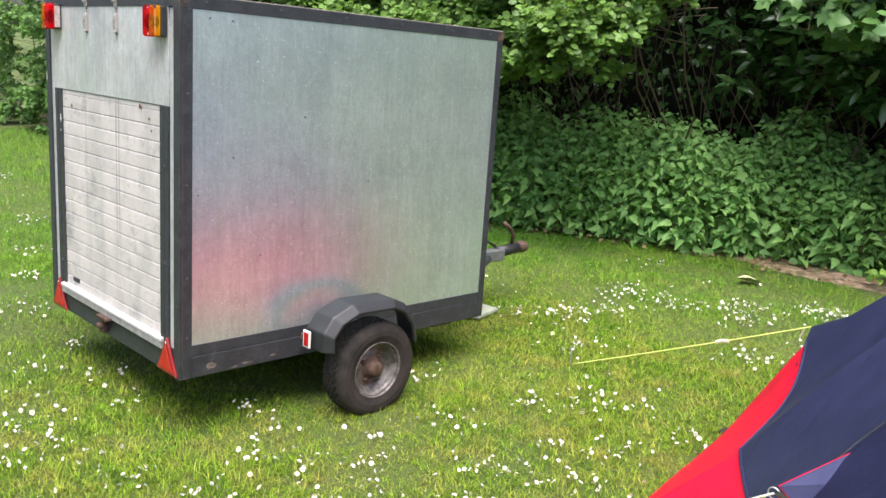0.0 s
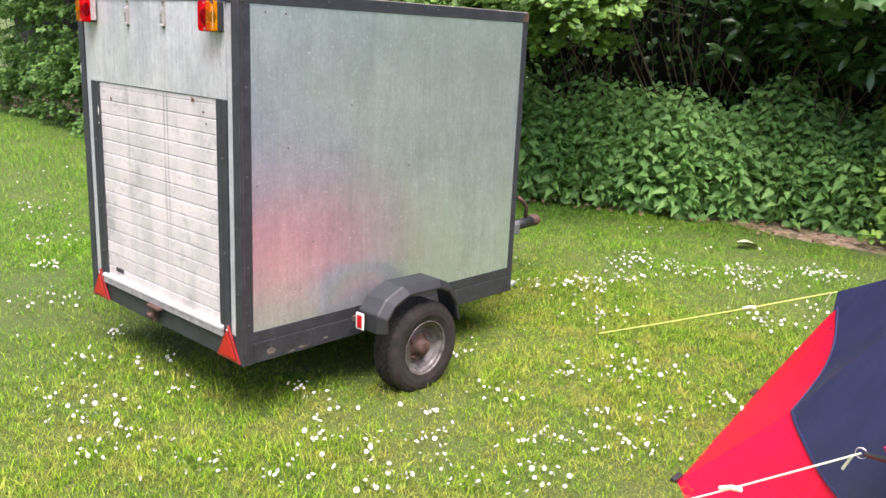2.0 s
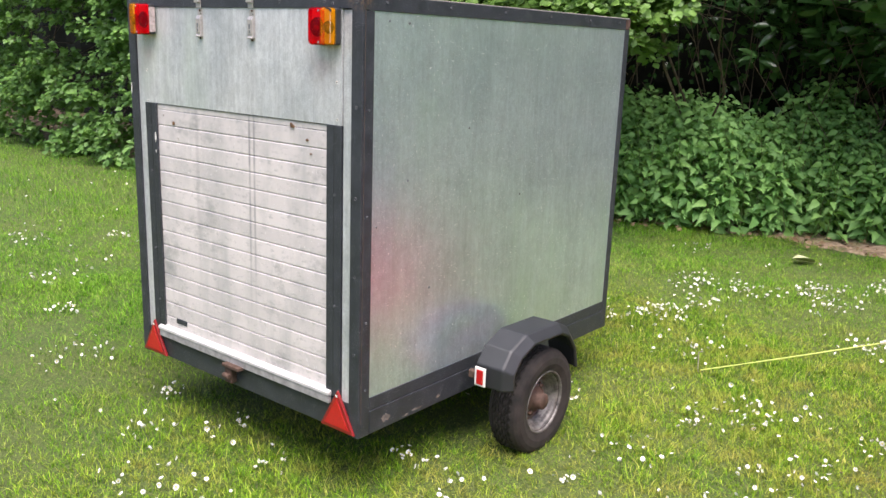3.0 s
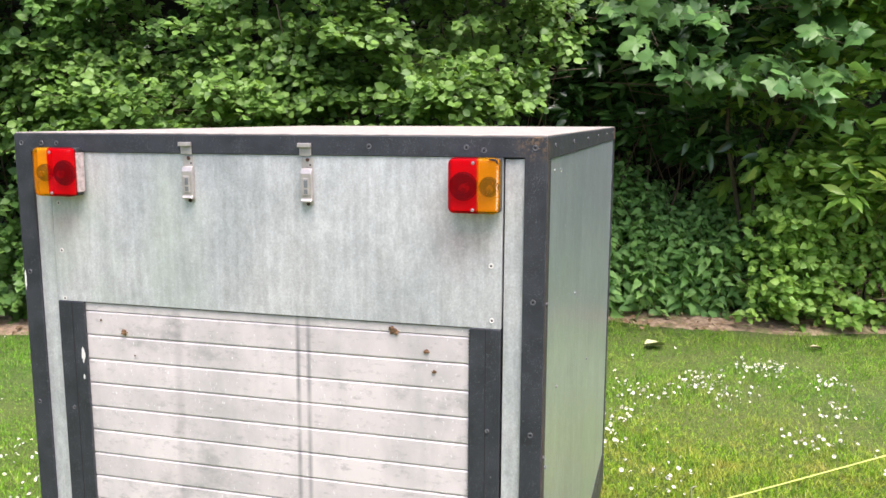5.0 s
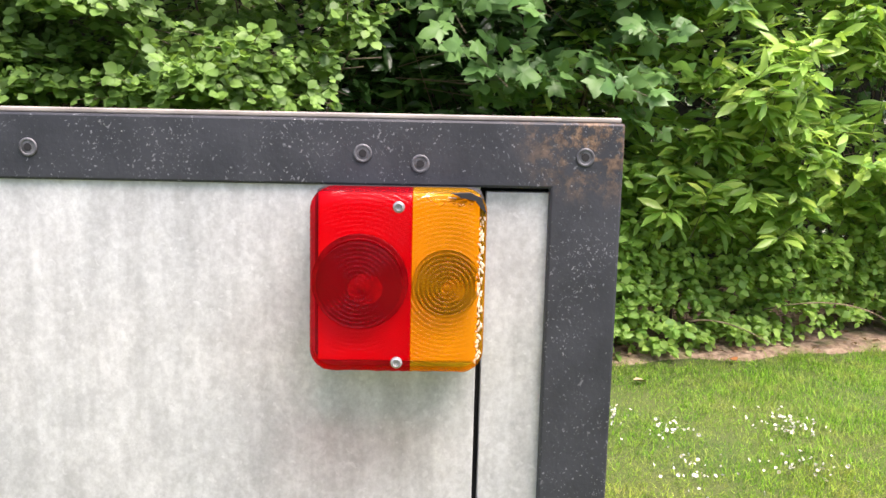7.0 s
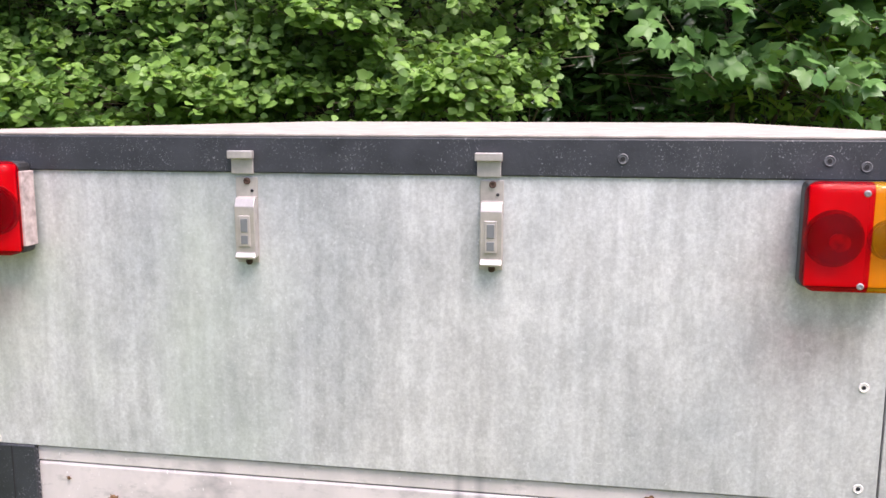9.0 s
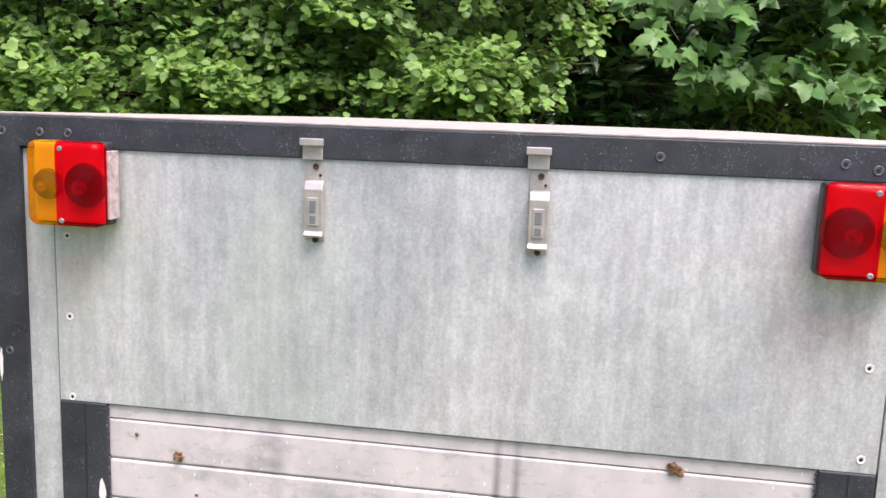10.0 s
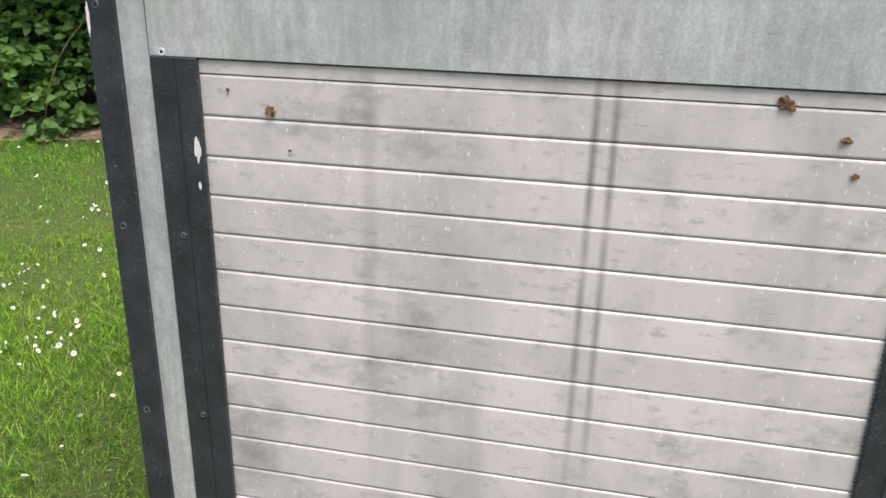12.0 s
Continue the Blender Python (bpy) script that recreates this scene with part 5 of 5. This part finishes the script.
def hazels():
    """Darker round-leaved bushes beyond the trailer's far side."""
    for ya, yb, n in ((2.7, 4.4, 380), (4.4, 6.2, 380), (6.2, 8.4, 360), (8.4, 11.0, 330), (11.0, 14.5, 330)):
        c = n // 5
        pick = RNG.integers(0, c, n)
        y = RNG.uniform(ya, yb, c)[pick] + RNG.normal(0, 0.15, n)
        z = np.maximum(0.06, (0.06 + 3.0 * RNG.random(c) ** 1.1)[pick] + RNG.normal(0, 0.12, n))
        x = edge_x(y) + 0.22 - 0.2 * np.clip(y - 5, 0, 1) + lump(y, z, 5) * 1.3 + RNG.exponential(0.22, n) - 0.25 * np.clip(z - 1.2, 0, 1.2) + 0.2
        o = np.stack([x, y, z], axis=1)
        yc = (ya + yb) / 2
        bush("hazel_bush", "dense mid-green bush with rounded leaves reaching the ground", "bush", (float(edge_x(yc)) + 0.8, yc, 0.03), o, outward(n, 0.1), RNG.uniform(0.22, 0.42, n), 34 if yb < 7 else 38, 0.070, 0.06, S_oval if yb < 7 else S_cheap, L_hazel, [(float(edge_x(yc)) + 0.9, yc - 0.4, 1.9), (float(edge_x(yc)) + 1.0, yc + 0.5, 2.3)])


hazels()


def laurels():
    """Glossy long-leaved bushes at the dark end of the hedge."""
    for ya, yb, n, z0 in ((-0.9, 0.9, 340, 1.30), (-2.6, -0.9, 400, 0.95), (-4.4, -2.6, 260, 0.55), (-7.0, -4.4, 230, 0.5)):
        y = RNG.uniform(ya, yb, n)
        c = n // 6
        pick = RNG.integers(0, c, n)
        y = RNG.uniform(ya, yb, c)[pick] + RNG.normal(0, 0.14, n)
        z = np.maximum(z0, (z0 + (3.4 - z0) * RNG.random(c))[pick] + RNG.normal(0, 0.16, n))
        bulge = np.interp(y, [-7, -2.8, -1.7, -1.2, -0.6, 0.9], [-0.3, -0.55, -0.52, -0.15, 0.32, 0.60])
        x = edge_x(y) + 0.35 + bulge + lump(y, z, 9) * 1.8 + RNG.exponential(0.25, n) + 0.5 * np.clip(1.35 - z, 0, 1)
        o = np.stack([x, y, z], axis=1)
        d = norm(np.stack([-0.7 + RNG.normal(0, 0.4, n), RNG.normal(0, 0.6, n), 0.5 + RNG.normal(0, 0.4, n)], axis=1))
        yc = (ya + yb) / 2
        ex = float(edge_x(yc))
        # the bush in the dark stretch takes the laurel colour darkened for shade
        bush("laurel_bush", "glossy dark green laurel with long leaves and pale young shoots", "bush", (ex + 0.9, yc, 0.03), o, d, RNG.uniform(0.20, 0.40, n), 17, 0.165, 0.035, S_laurel, L_laurel_shaded if ya > -1 else L_laurel, [(ex + 1.0, yc - 0.4, 2.0), (ex + 1.1, yc + 0.4, 2.4), (ex + 0.9, yc, 1.5)], (240, S_laurel_fine, L_laurel_o) if ya < -1 else None)


laurels()


def brambles():
    for ya, yb, n in ((-2.6, -0.9, 430), (-4.6, -2.6, 260), (-7.0, -4.6, 160)):
        y = RNG.uniform(ya, yb, n)
        z = 0.05 + 1.30 * RNG.random(n) ** 0.8
        x = edge_x(y) + 0.20 + lump(y, z, 13) * 1.3 + RNG.exponential(0.18, n) + 0.10 * z
        o = np.stack([x, y, z], axis=1)
        yc = (ya + yb) / 2
        ex = float(edge_x(yc))
        bush("bramble_bush", "low tangle of bramble and ivy leaves at the hedge foot", "bush", (ex + 0.6, yc, 0.03), o, outward(n, 0.3), RNG.uniform(0.15, 0.32, n), 26, 0.068, 0.05, S_oval, L_ivy, [(ex + 0.5, yc - 0.3, 0.7), (ex + 0.45, yc + 0.3, 0.8)])
    # dead arching canes
    for a, b, c in (((5.45, -1.75, 0.25), (5.30, -1.95, 0.36), (5.35, -2.35, 0.12)), ((5.7, -2.4, 0.3), (5.5, -2.9, 0.5), (5.6, -3.3, 0.25)), ((3.72, 4.3, 0.05), (3.62, 4.15, 0.5), (3.7, 3.9, 0.75))):
        pts = [Vector(a) * (1 - t) ** 2 + Vector(b) * 2 * t * (1 - t) + Vector(c) * t * t for t in [i / 10 for i in range(11)]]
        tagged(part("dead_cane", tube(pts, 0.006, 5, taper=0.5), M_soil, smooth=True), "dry pale cane arching out of the hedge", "cane")


brambles()


def sycamore():
    """Large lobed leaves on drooping shoots, over the laurel."""
    t = tagged(empty("sycamore_tree", (5.9, -0.9, 0.03)), "young sycamore with large five-lobed leaves over the hedge", "tree")
    n = 58
    y = np.concatenate([RNG.uniform(-1.65, 0.15, 42), RNG.uniform(-1.25, 0.05, 16)])
    z = np.concatenate([RNG.uniform(1.98, 3.1, 42), RNG.uniform(1.78, 2.0, 16)])
    x = 4.62 + RNG.normal(0, 0.16, n) + 0.10 * np.clip(z - 2.0, 0, 2) + 0.12 * np.abs(y + 0.5)
    o = np.stack([x + 0.35, y, z], axis=1)
    d = outward(n, 0.0)
    rot, size, at, ends = sprays(o, d, RNG.uniform(0.3, 0.6, n), 9, 0.185, 0.11, (-0.7, -0.2, 0.65))
    me = raw_mesh("leaf", S_lobed[0], S_lobed[1], [L_syc_o])
    for i in range(len(at)):
        ob = new("leaf", me)
        mt = Matrix([list(r) for r in rot[i] * size[i]]).to_4x4()
        mt.translation = Vector(at[i])
        ob.parent = t
        ob.matrix_parent_inverse = base_of(t).inverted()
        ob.matrix_basis = mt
    tv, tf = twig_mesh(o - d * 0.5, ends, 0.004)
    ob = new("twig_tangle", raw_mesh("twig_tangle", tv, tf, [M_twig]))
    ob.parent = t
    ob.matrix_parent_inverse = base_of(t).inverted()
    tagged(ob, kind="stuff")
    limbs((5.9, -0.9, 0.03), [(5.5, -1.3, 2.6), (5.6, -0.4, 2.9), (5.5, -0.9, 3.6)], 0.03, t, random.Random(3))


sycamore()


def shade_canopy():
    """Unseen leaves added above the hedge, which keep the sky out of it."""
    n = 900
    y = RNG.uniform(-7, 14, n)
    z = RNG.uniform(3.3, 5.4, n)
    x = edge_x(y) + np.interp(y, [-1.6, -0.8, 2.0, 3.0], [1.6, 0.1, 0.1, 0.8]) + RNG.exponential(0.6, n) + lump(y, z, 21) * 2
    o = np.stack([x, y, z], axis=1)
    rot, size, at, ends = sprays(o, outward(n, 0.0), RNG.uniform(0.4, 0.8, n), 22, 0.15, 0.14)
    v, f = strew(S_cheap, rot, size, at)
    tagged(new("tree_canopy", raw_mesh("tree_canopy", v, f, [L_hazel])), "unseen mass of leaves added above the hedge to block the sky", "foliage", kind="stuff")


shade_canopy()


def undergrowth():
    """Sparse leaves and bare stems in the shade behind the hedge's face."""
    n = 16000
    y = RNG.uniform(-7, 9, n)
    z = RNG.uniform(0.2, 3.4, n)
    x = edge_x(y) + 1.15 + RNG.uniform(0, 0.8, n)
    rot = frames_of(RNG.normal(0, 1, (n, 3)) + [-0.3, 0, -0.4], RNG.normal(0, 0.5, (n, 3)) + [-0.6, -0.2, 0.7])
    # these inner leaves are coloured dark for the shade too
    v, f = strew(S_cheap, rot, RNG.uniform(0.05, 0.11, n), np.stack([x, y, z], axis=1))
    tagged(new("undergrowth", raw_mesh("undergrowth", v, f, [L_laurel_shaded])), "shaded leaves deep inside the hedge", "foliage", kind="stuff")
    n = 420
    y = RNG.uniform(-5, 6, n)
    a = np.stack([edge_x(y) + RNG.uniform(0.8, 1.7, n), y, RNG.uniform(0.0, 1.4, n)], axis=1)
    b = a + np.stack([RNG.normal(-0.15, 0.3, n), RNG.normal(0, 0.35, n), RNG.uniform(0.4, 1.2, n)], axis=1)
    v, f = twig_mesh(a, b, 0.006)
    tagged(new("bare_stems", raw_mesh("bare_stems", v, f, [M_twig])), "thin bare brown stems inside the hedge", "stems", kind="stuff")


undergrowth()


def nettle_leaves(height, rng):
    """Leaves of one nettle: pairs, crosswise, smaller towards the top."""
    d, nn, at, size = [], [], [], []
    levels = int(height / 0.044)
    turn = rng.random() * 6.28
    for k in range(levels):
        z = height * (0.07 + 0.93 * k / max(1, levels - 1))
        turn += math.pi / 2 + rng.normal(0, 0.5)
        for h in (0, math.pi):
            a = turn + h
            out = np.array([math.cos(a), math.sin(a), 0.0])
            d.append(out + np.array([0, 0, rng.uniform(-0.55, 0.15)]))
            nn.append(np.array([-0.55, -0.40, 0.75]) + out * 0.35 + rng.normal(0, 0.33, 3))
            at.append(out * rng.uniform(0.015, 0.07) + np.array([rng.normal(0, 0.02), rng.normal(0, 0.03), z + rng.normal(0, 0.022)]))
            size.append(rng.uniform(0.65, 1.2) * (0.118 - 0.050 * (k / levels) ** 2))
    return frames_of(np.array(d), np.array(nn)), np.array(size), np.array(at)


def nettle_height(y, back):
    return (0.60 + 0.45 * min(1.0, back / 0.6)) * (0.92 + 0.34 * noise.noise((y * 1.7, back, 4)))


def nettles():
    rng = np.random.default_rng(11)
    leaf = raw_mesh("leaf", S_nettle_fine[0], S_nettle_fine[1], [L_nettle_o])
    kinds = []
    for k in range(5):
        h = 0.46 + 0.08 * k
        plant = tagged(empty("nettle_plant", (0, 0, 0)), "green stinging nettle with toothed pointed leaves", "nettle", "nettles along the hedge")
        part("stem", tube([(0, 0, 0), (0.01, 0.01, h * 0.5), (0, 0.02, h)], 0.004, 5, taper=0.5), M_stem, plant)
        rot, size, at = nettle_leaves(h, rng)
        for i in range(len(at)):
            ob = new("leaf", leaf)
            mt = Matrix([list(r) for r in rot[i] * size[i]]).to_4x4()
            mt.translation = Vector(at[i])
            ob.parent = plant
            ob.matrix_basis = mt
        kinds.append(plant)
    used = 0
    for j in range(70):
        y = -1.35 + 4.25 * (j + rng.uniform(-0.4, 0.4)) / 69
        m = Matrix.Translation((float(edge_x(y)) + float(np.interp(y, [-1.4, 0.2, 0.8], [0.40, 0.34, 0.06])) + 0.30 * float(rng.random()) + 0.15 * noise.noise((y * 1.8, 0, 8)), y, 0.03)) @ Euler((float(rng.normal(0, 0.14)), float(rng.normal(-0.10, 0.12)), float(rng.random() * 6.28))).to_matrix().to_4x4()
        if used < 5:
            kinds[used].matrix_basis = m
        else:
            copy_thing(kinds[j % 5], m)
        used += 1
    # the mass behind
    rots, sizes, ats, a, b = [], [], [], [], []
    for j in range(640):
        y = rng.uniform(-1.4, 3.0)
        back = rng.uniform(0.05, 1.05)
        h = nettle_height(y, back) * rng.uniform(0.85, 1.1)
        p = np.array([float(edge_x(y)) + float(np.interp(y, [-1.4, 0.2, 0.8], [0.42, 0.36, 0.14])) + back, y, 0.04])
        r, s, at = nettle_leaves(h, rng)
        rots.append(r), sizes.append(s), ats.append(at + p)
        a.append(p), b.append(p + np.array([0, 0, h]))
    v, f = strew(S_nettle, np.concatenate(rots), np.concatenate(sizes), np.concatenate(ats))
    tagged(new("nettle_bed", raw_mesh("nettle_bed", v, f, [L_nettle])), "thick bed of green nettles before the hedge", "nettles", kind="stuff")
    tv, tf = twig_mesh(np.array(a), np.array(b), 0.004)
    tagged(new("nettle_stems", raw_mesh("nettle_stems", tv, tf, [M_stem])), "green stems of the nettle bed", "nettles", kind="stuff")


nettles()

# ---- lawn ----


def grass():
    rng = np.random.default_rng(5)
    zones = ((-1.0, 3.0, -1.6, 1.0, 16000, 0.029), (-0.9, 2.2, 1.0, 1.7, 8000, 0.030), (0.2, 2.6, 1.7, 3.3, 14000, 0.031), (3.0, 5.9, -3.5, 2.2, 8000, 0.036), (-0.6, 0.2, 1.7, 3.3, 5000, 0.03), (-0.6, 3.6, 3.3, 5.0, 7500, 0.032), (-1, 3.3, 5.0, 11.0, 2200, 0.055), (1.5, 3.4, -3.0, -1.6, 2500, 0.045),
             (-3.2, -0.8, -4.8, 6.0, 1900, 0.034), (-0.8, 1.5, -4.8, -1.6, 2100, 0.034), (1.5, 5.6, -5.4, -3.2, 1900, 0.036))
    for x0, x1, y0, y1, density, h in zones:
        n = int((x1 - x0) * (y1 - y0) * density)
        x, y = rng.uniform(x0, x1, n) + rng.normal(0, 0.12, n), rng.uniform(y0, y1, n) + rng.normal(0, 0.12, n)
        ok = x < edge_x(y) + np.interp(y, [-0.6, 0.4, 2.6, 3.4, 5.0, 6.0], [-0.05, 0.32, 0.34, 0.16, 0.12, 0.4]) + 0.08 * np.sin(y * 9) + rng.normal(0, 0.06, n)
        x, y = x[ok], y[ok]
        n = len(x)
        tuft = np.sin(x * 5.1 + 1.3 * np.sin(y * 3.7)) * np.sin(y * 4.3 + np.sin(x * 2.9))
        ht = h * rng.uniform(0.45, 1.15, n) * (1 + 0.35 * tuft) * (0.75 + 0.5 * (np.sin(x * 37 + 2 * np.sin(y * 29)) * np.sin(y * 41 + 2 * np.sin(x * 31)) > 0.1))
        a = rng.uniform(0, 2 * np.pi, n)
        lean = np.abs(rng.normal(1.05, 0.55, n)) * ht
        w = rng.uniform(0.0008, 0.0020, n) * (1.5 if density < 2000 else 1.0)
        side = np.stack([-np.sin(a), np.cos(a), 0 * a], axis=1) * w[:, None]
        out = np.stack([np.cos(a), np.sin(a), 0 * a], axis=1)
        foot = np.stack([x, y, np.full(n, -0.006)], axis=1)
        mid = foot + out * (lean * 0.35)[:, None] + UP * (ht * 0.62)[:, None]
        tip = foot + out * lean[:, None] + UP * ht[:, None]
        v = np.stack([foot - side, foot + side, mid + side * 0.8, mid - side * 0.8, tip], axis=1).reshape(-1, 3)
        k = np.arange(n) * 5
        f = np.concatenate([np.stack([k, k + 1, k + 2], 1), np.stack([k, k + 2, k + 3], 1), np.stack([k + 3, k + 2, k + 4], 1)])
        tagged(new("grass", raw_mesh("grass", v, f, [M_blade])), "short mown green grass blades with dry ones among them", "grass", kind="stuff")


grass()


def daisies():
    rng = np.random.default_rng(21)
    spots = [(0.0, 1.97, 14), (0.05, 1.2, 7), (-0.2, 1.0, 7), (-0.42, 0.63, 9), (-0.05, 0.42, 5), (-0.43, 0.18, 5), (-0.33, 0.05, 4), (-0.59, 0.16, 7), (0.34, 0.05, 5), (0.22, -0.53, 9), (0.43, -0.66, 7), (0.58, -0.44, 4), (0.86, -0.68, 3), (0.71, -0.9, 8), (0.78, -1.07, 8), (1.27, -1.22, 10), (1.68, -0.85, 12), (1.51, -0.72, 9), (1.37, -0.62, 7), (2.21, -0.27, 12), (2.64, 0.1, 30), (3.0, 0.0, 16), (2.4, 0.25, 9), (3.42, 0.2, 26), (3.46, -0.12, 18), (3.72, -0.45, 34), (3.5, -0.62, 14), (2.86, -0.99, 16), (4.1, -0.85, 30), (3.9, -1.25, 18), (3.3, -1.2, 12), (1.63, -1.35, 8), (1.1, -1.03, 6), (0.29, -0.16, 4), (0.58, 3.25, 10), (0.9, 4.3, 10), (1.19, -0.12, 5), (4.0, -1.9, 30), (3.4, -1.8, 20), (2.6, -1.5, 10), (1.2, 2.5, 12), (1.5, 2.9, 10), (0.3, 2.6, 8), (1.4, 3.9, 8), (0.2, 5.0, 10), (0.0, 6.4, 8), (1.4, 6.5, 8), (3.0, 2.4, 8), (2.0, 1.9, 6), (4.3, 0.6, 5), (2.5, 3.1, 8), (0.05, -0.75, 8), (0.3, -0.95, 9), (-0.15, -0.45, 8), (0.5, -1.15, 8), (-0.3, -0.2, 8), (0.15, -0.3, 6), (0.95, -1.3, 8), (-0.45, 0.4, 8), (1.0, -0.5, 5), (0.0, 0.8, 6)]
    px, py = [], []
    for x, y, n in spots:
        n = int(n * 2.2)
        s = 0.062 if n < 18 else 0.105
        px += list(rng.normal(x, s, n))
        py += list(rng.normal(y, s, n))
    singles = [(2.01, 2.86), (1.97, 2.76), (1.0, 2.42), (0.79, 2.04), (0.64, 1.99), (0.58, 1.81), (1.4, 2.76), (1.42, 2.65), (0.92, 2.02), (0.5, 2.02), (1.74, 2.57), (2.42, 3.18), (2.32, 3.05), (2.57, 3.06), (2.03, 2.78), (1.67, 2.92), (2.24, 3.54)]
    px += [p[0] for p in singles]
    py += [p[1] for p in singles]
    n = 260
    px += list(rng.uniform(-0.8, 4.4, n))
    py += list(rng.uniform(-1.4, 6.5, n))
    verts, faces, slots = [], [], []
    for x, y in zip(px, py):
        if x > float(edge_x(y)) - 0.1 or (0.9 < x < 3 and y < -1.45) or (0.55 < x < 1.0 and -0.3 < y < -0.08):
            continue
        h = rng.uniform(0.028, 0.06)
        r = rng.uniform(0.0050, 0.0112)
        tilt = Euler((rng.normal(0, 0.75), rng.normal(-0.2, 0.75), rng.random() * 6.28)).to_matrix()
        top = Vector((x + rng.normal(0, 0.006), y + rng.normal(0, 0.006), h))
        cup = rng.uniform(-0.1, 0.8)
        petals = 10
        for k in range(petals):
            a = 2 * math.pi * k / petals
            b = len(verts)
            for rad, da, z in ((0.25, -0.12, 0), (1.0, -0.24, cup), (1.0, 0.24, cup), (0.25, 0.12, 0)):
                verts.append(top + tilt @ Vector((r * rad * math.cos(a + da), r * rad * math.sin(a + da), r * z)))
            faces.append((b, b + 1, b + 2, b + 3))
            slots.append(0)
        b = len(verts)
        for k in range(4):
            verts.append(top + tilt @ Vector((r * 0.36 * math.cos(k * 1.571), r * 0.36 * math.sin(k * 1.571), r * 0.18)))
        faces.append((b, b + 1, b + 2, b + 3))
        slots.append(1)
        b = len(verts)
        for k in range(2):
            s = Vector((0.0009, 0, 0)) if k == 0 else Vector((0, 0.0009, 0))
            verts += [Vector((x, y, -0.004)) - s, Vector((x, y, -0.004)) + s, top + s, top - s]
            faces.append((b + 4 * k, b + 4 * k + 1, b + 4 * k + 2, b + 4 * k + 3))
            slots.append(2)
    me = raw_mesh("daisies", np.array([list(v) for v in verts]), np.array(faces), [M_petal, M_disc, M_stem], np.array(slots))
    tagged(new("daisies", me), "small white daisies scattered in clusters over the lawn", "daisies", kind="stuff")


daisies()


def litter():
    """Dry leaves and twigs on the soil, and a few lying on the grass."""
    rng = np.random.default_rng(9)
    n = 700
    y = rng.uniform(-6, 6, n)
    x = edge_x(y) + rng.uniform(-0.04, 0.45, n)
    at = np.stack([x, y, 0.03 + rng.uniform(0, 0.03, n)], axis=1)
    rot = frames_of(rng.normal(0, 1, (n, 3)) * [1, 1, 0.2], UP + rng.normal(0, 0.35, (n, 3)))
    v, f = strew(S_cheap, rot, rng.uniform(0.02, 0.055, n), at)
    mat = leaf_material("dry_leaf", (0.12, 0.07, 0.035), (0.34, 0.24, 0.14), 0.8, 0.1)
    tagged(new("leaf_litter", raw_mesh("leaf_litter", v, f, [mat])), "dry brown leaves strewn on the soil", "leaf litter", kind="stuff")
    for px, py, s, rz, col, lab in ((4.53, -0.2, 0.17, 40, (0.42, 0.44, 0.24), "pale curled fallen leaf lying on the grass"), (5.32, -2.03, 0.10, 100, (0.42, 0.17, 0.05), "orange-brown fallen leaf on the soil"), (3.15, 4.45, 0.12, 75, (0.34, 0.20, 0.08), "brown fallen leaf on the grass"), (4.75, -1.3, 0.09, 10, (0.36, 0.3, 0.18), "pale dry leaf on the grass")):
        m = simple("fallen_leaf", col, 0.7, 0, 0.3, 40)
        shp = leaf_shape([0.03, 0.30, 0.36, 0.38, 0.22, 0.02], 0.5, -0.1)
        ob = new("fallen_leaf", raw_mesh("fallen_leaf", shp[0] * s, shp[1], [m]))
        ob.matrix_basis = pose(px, py, 0.022, 4, 6, rz)
        tagged(ob, lab, "leaf")


litter()
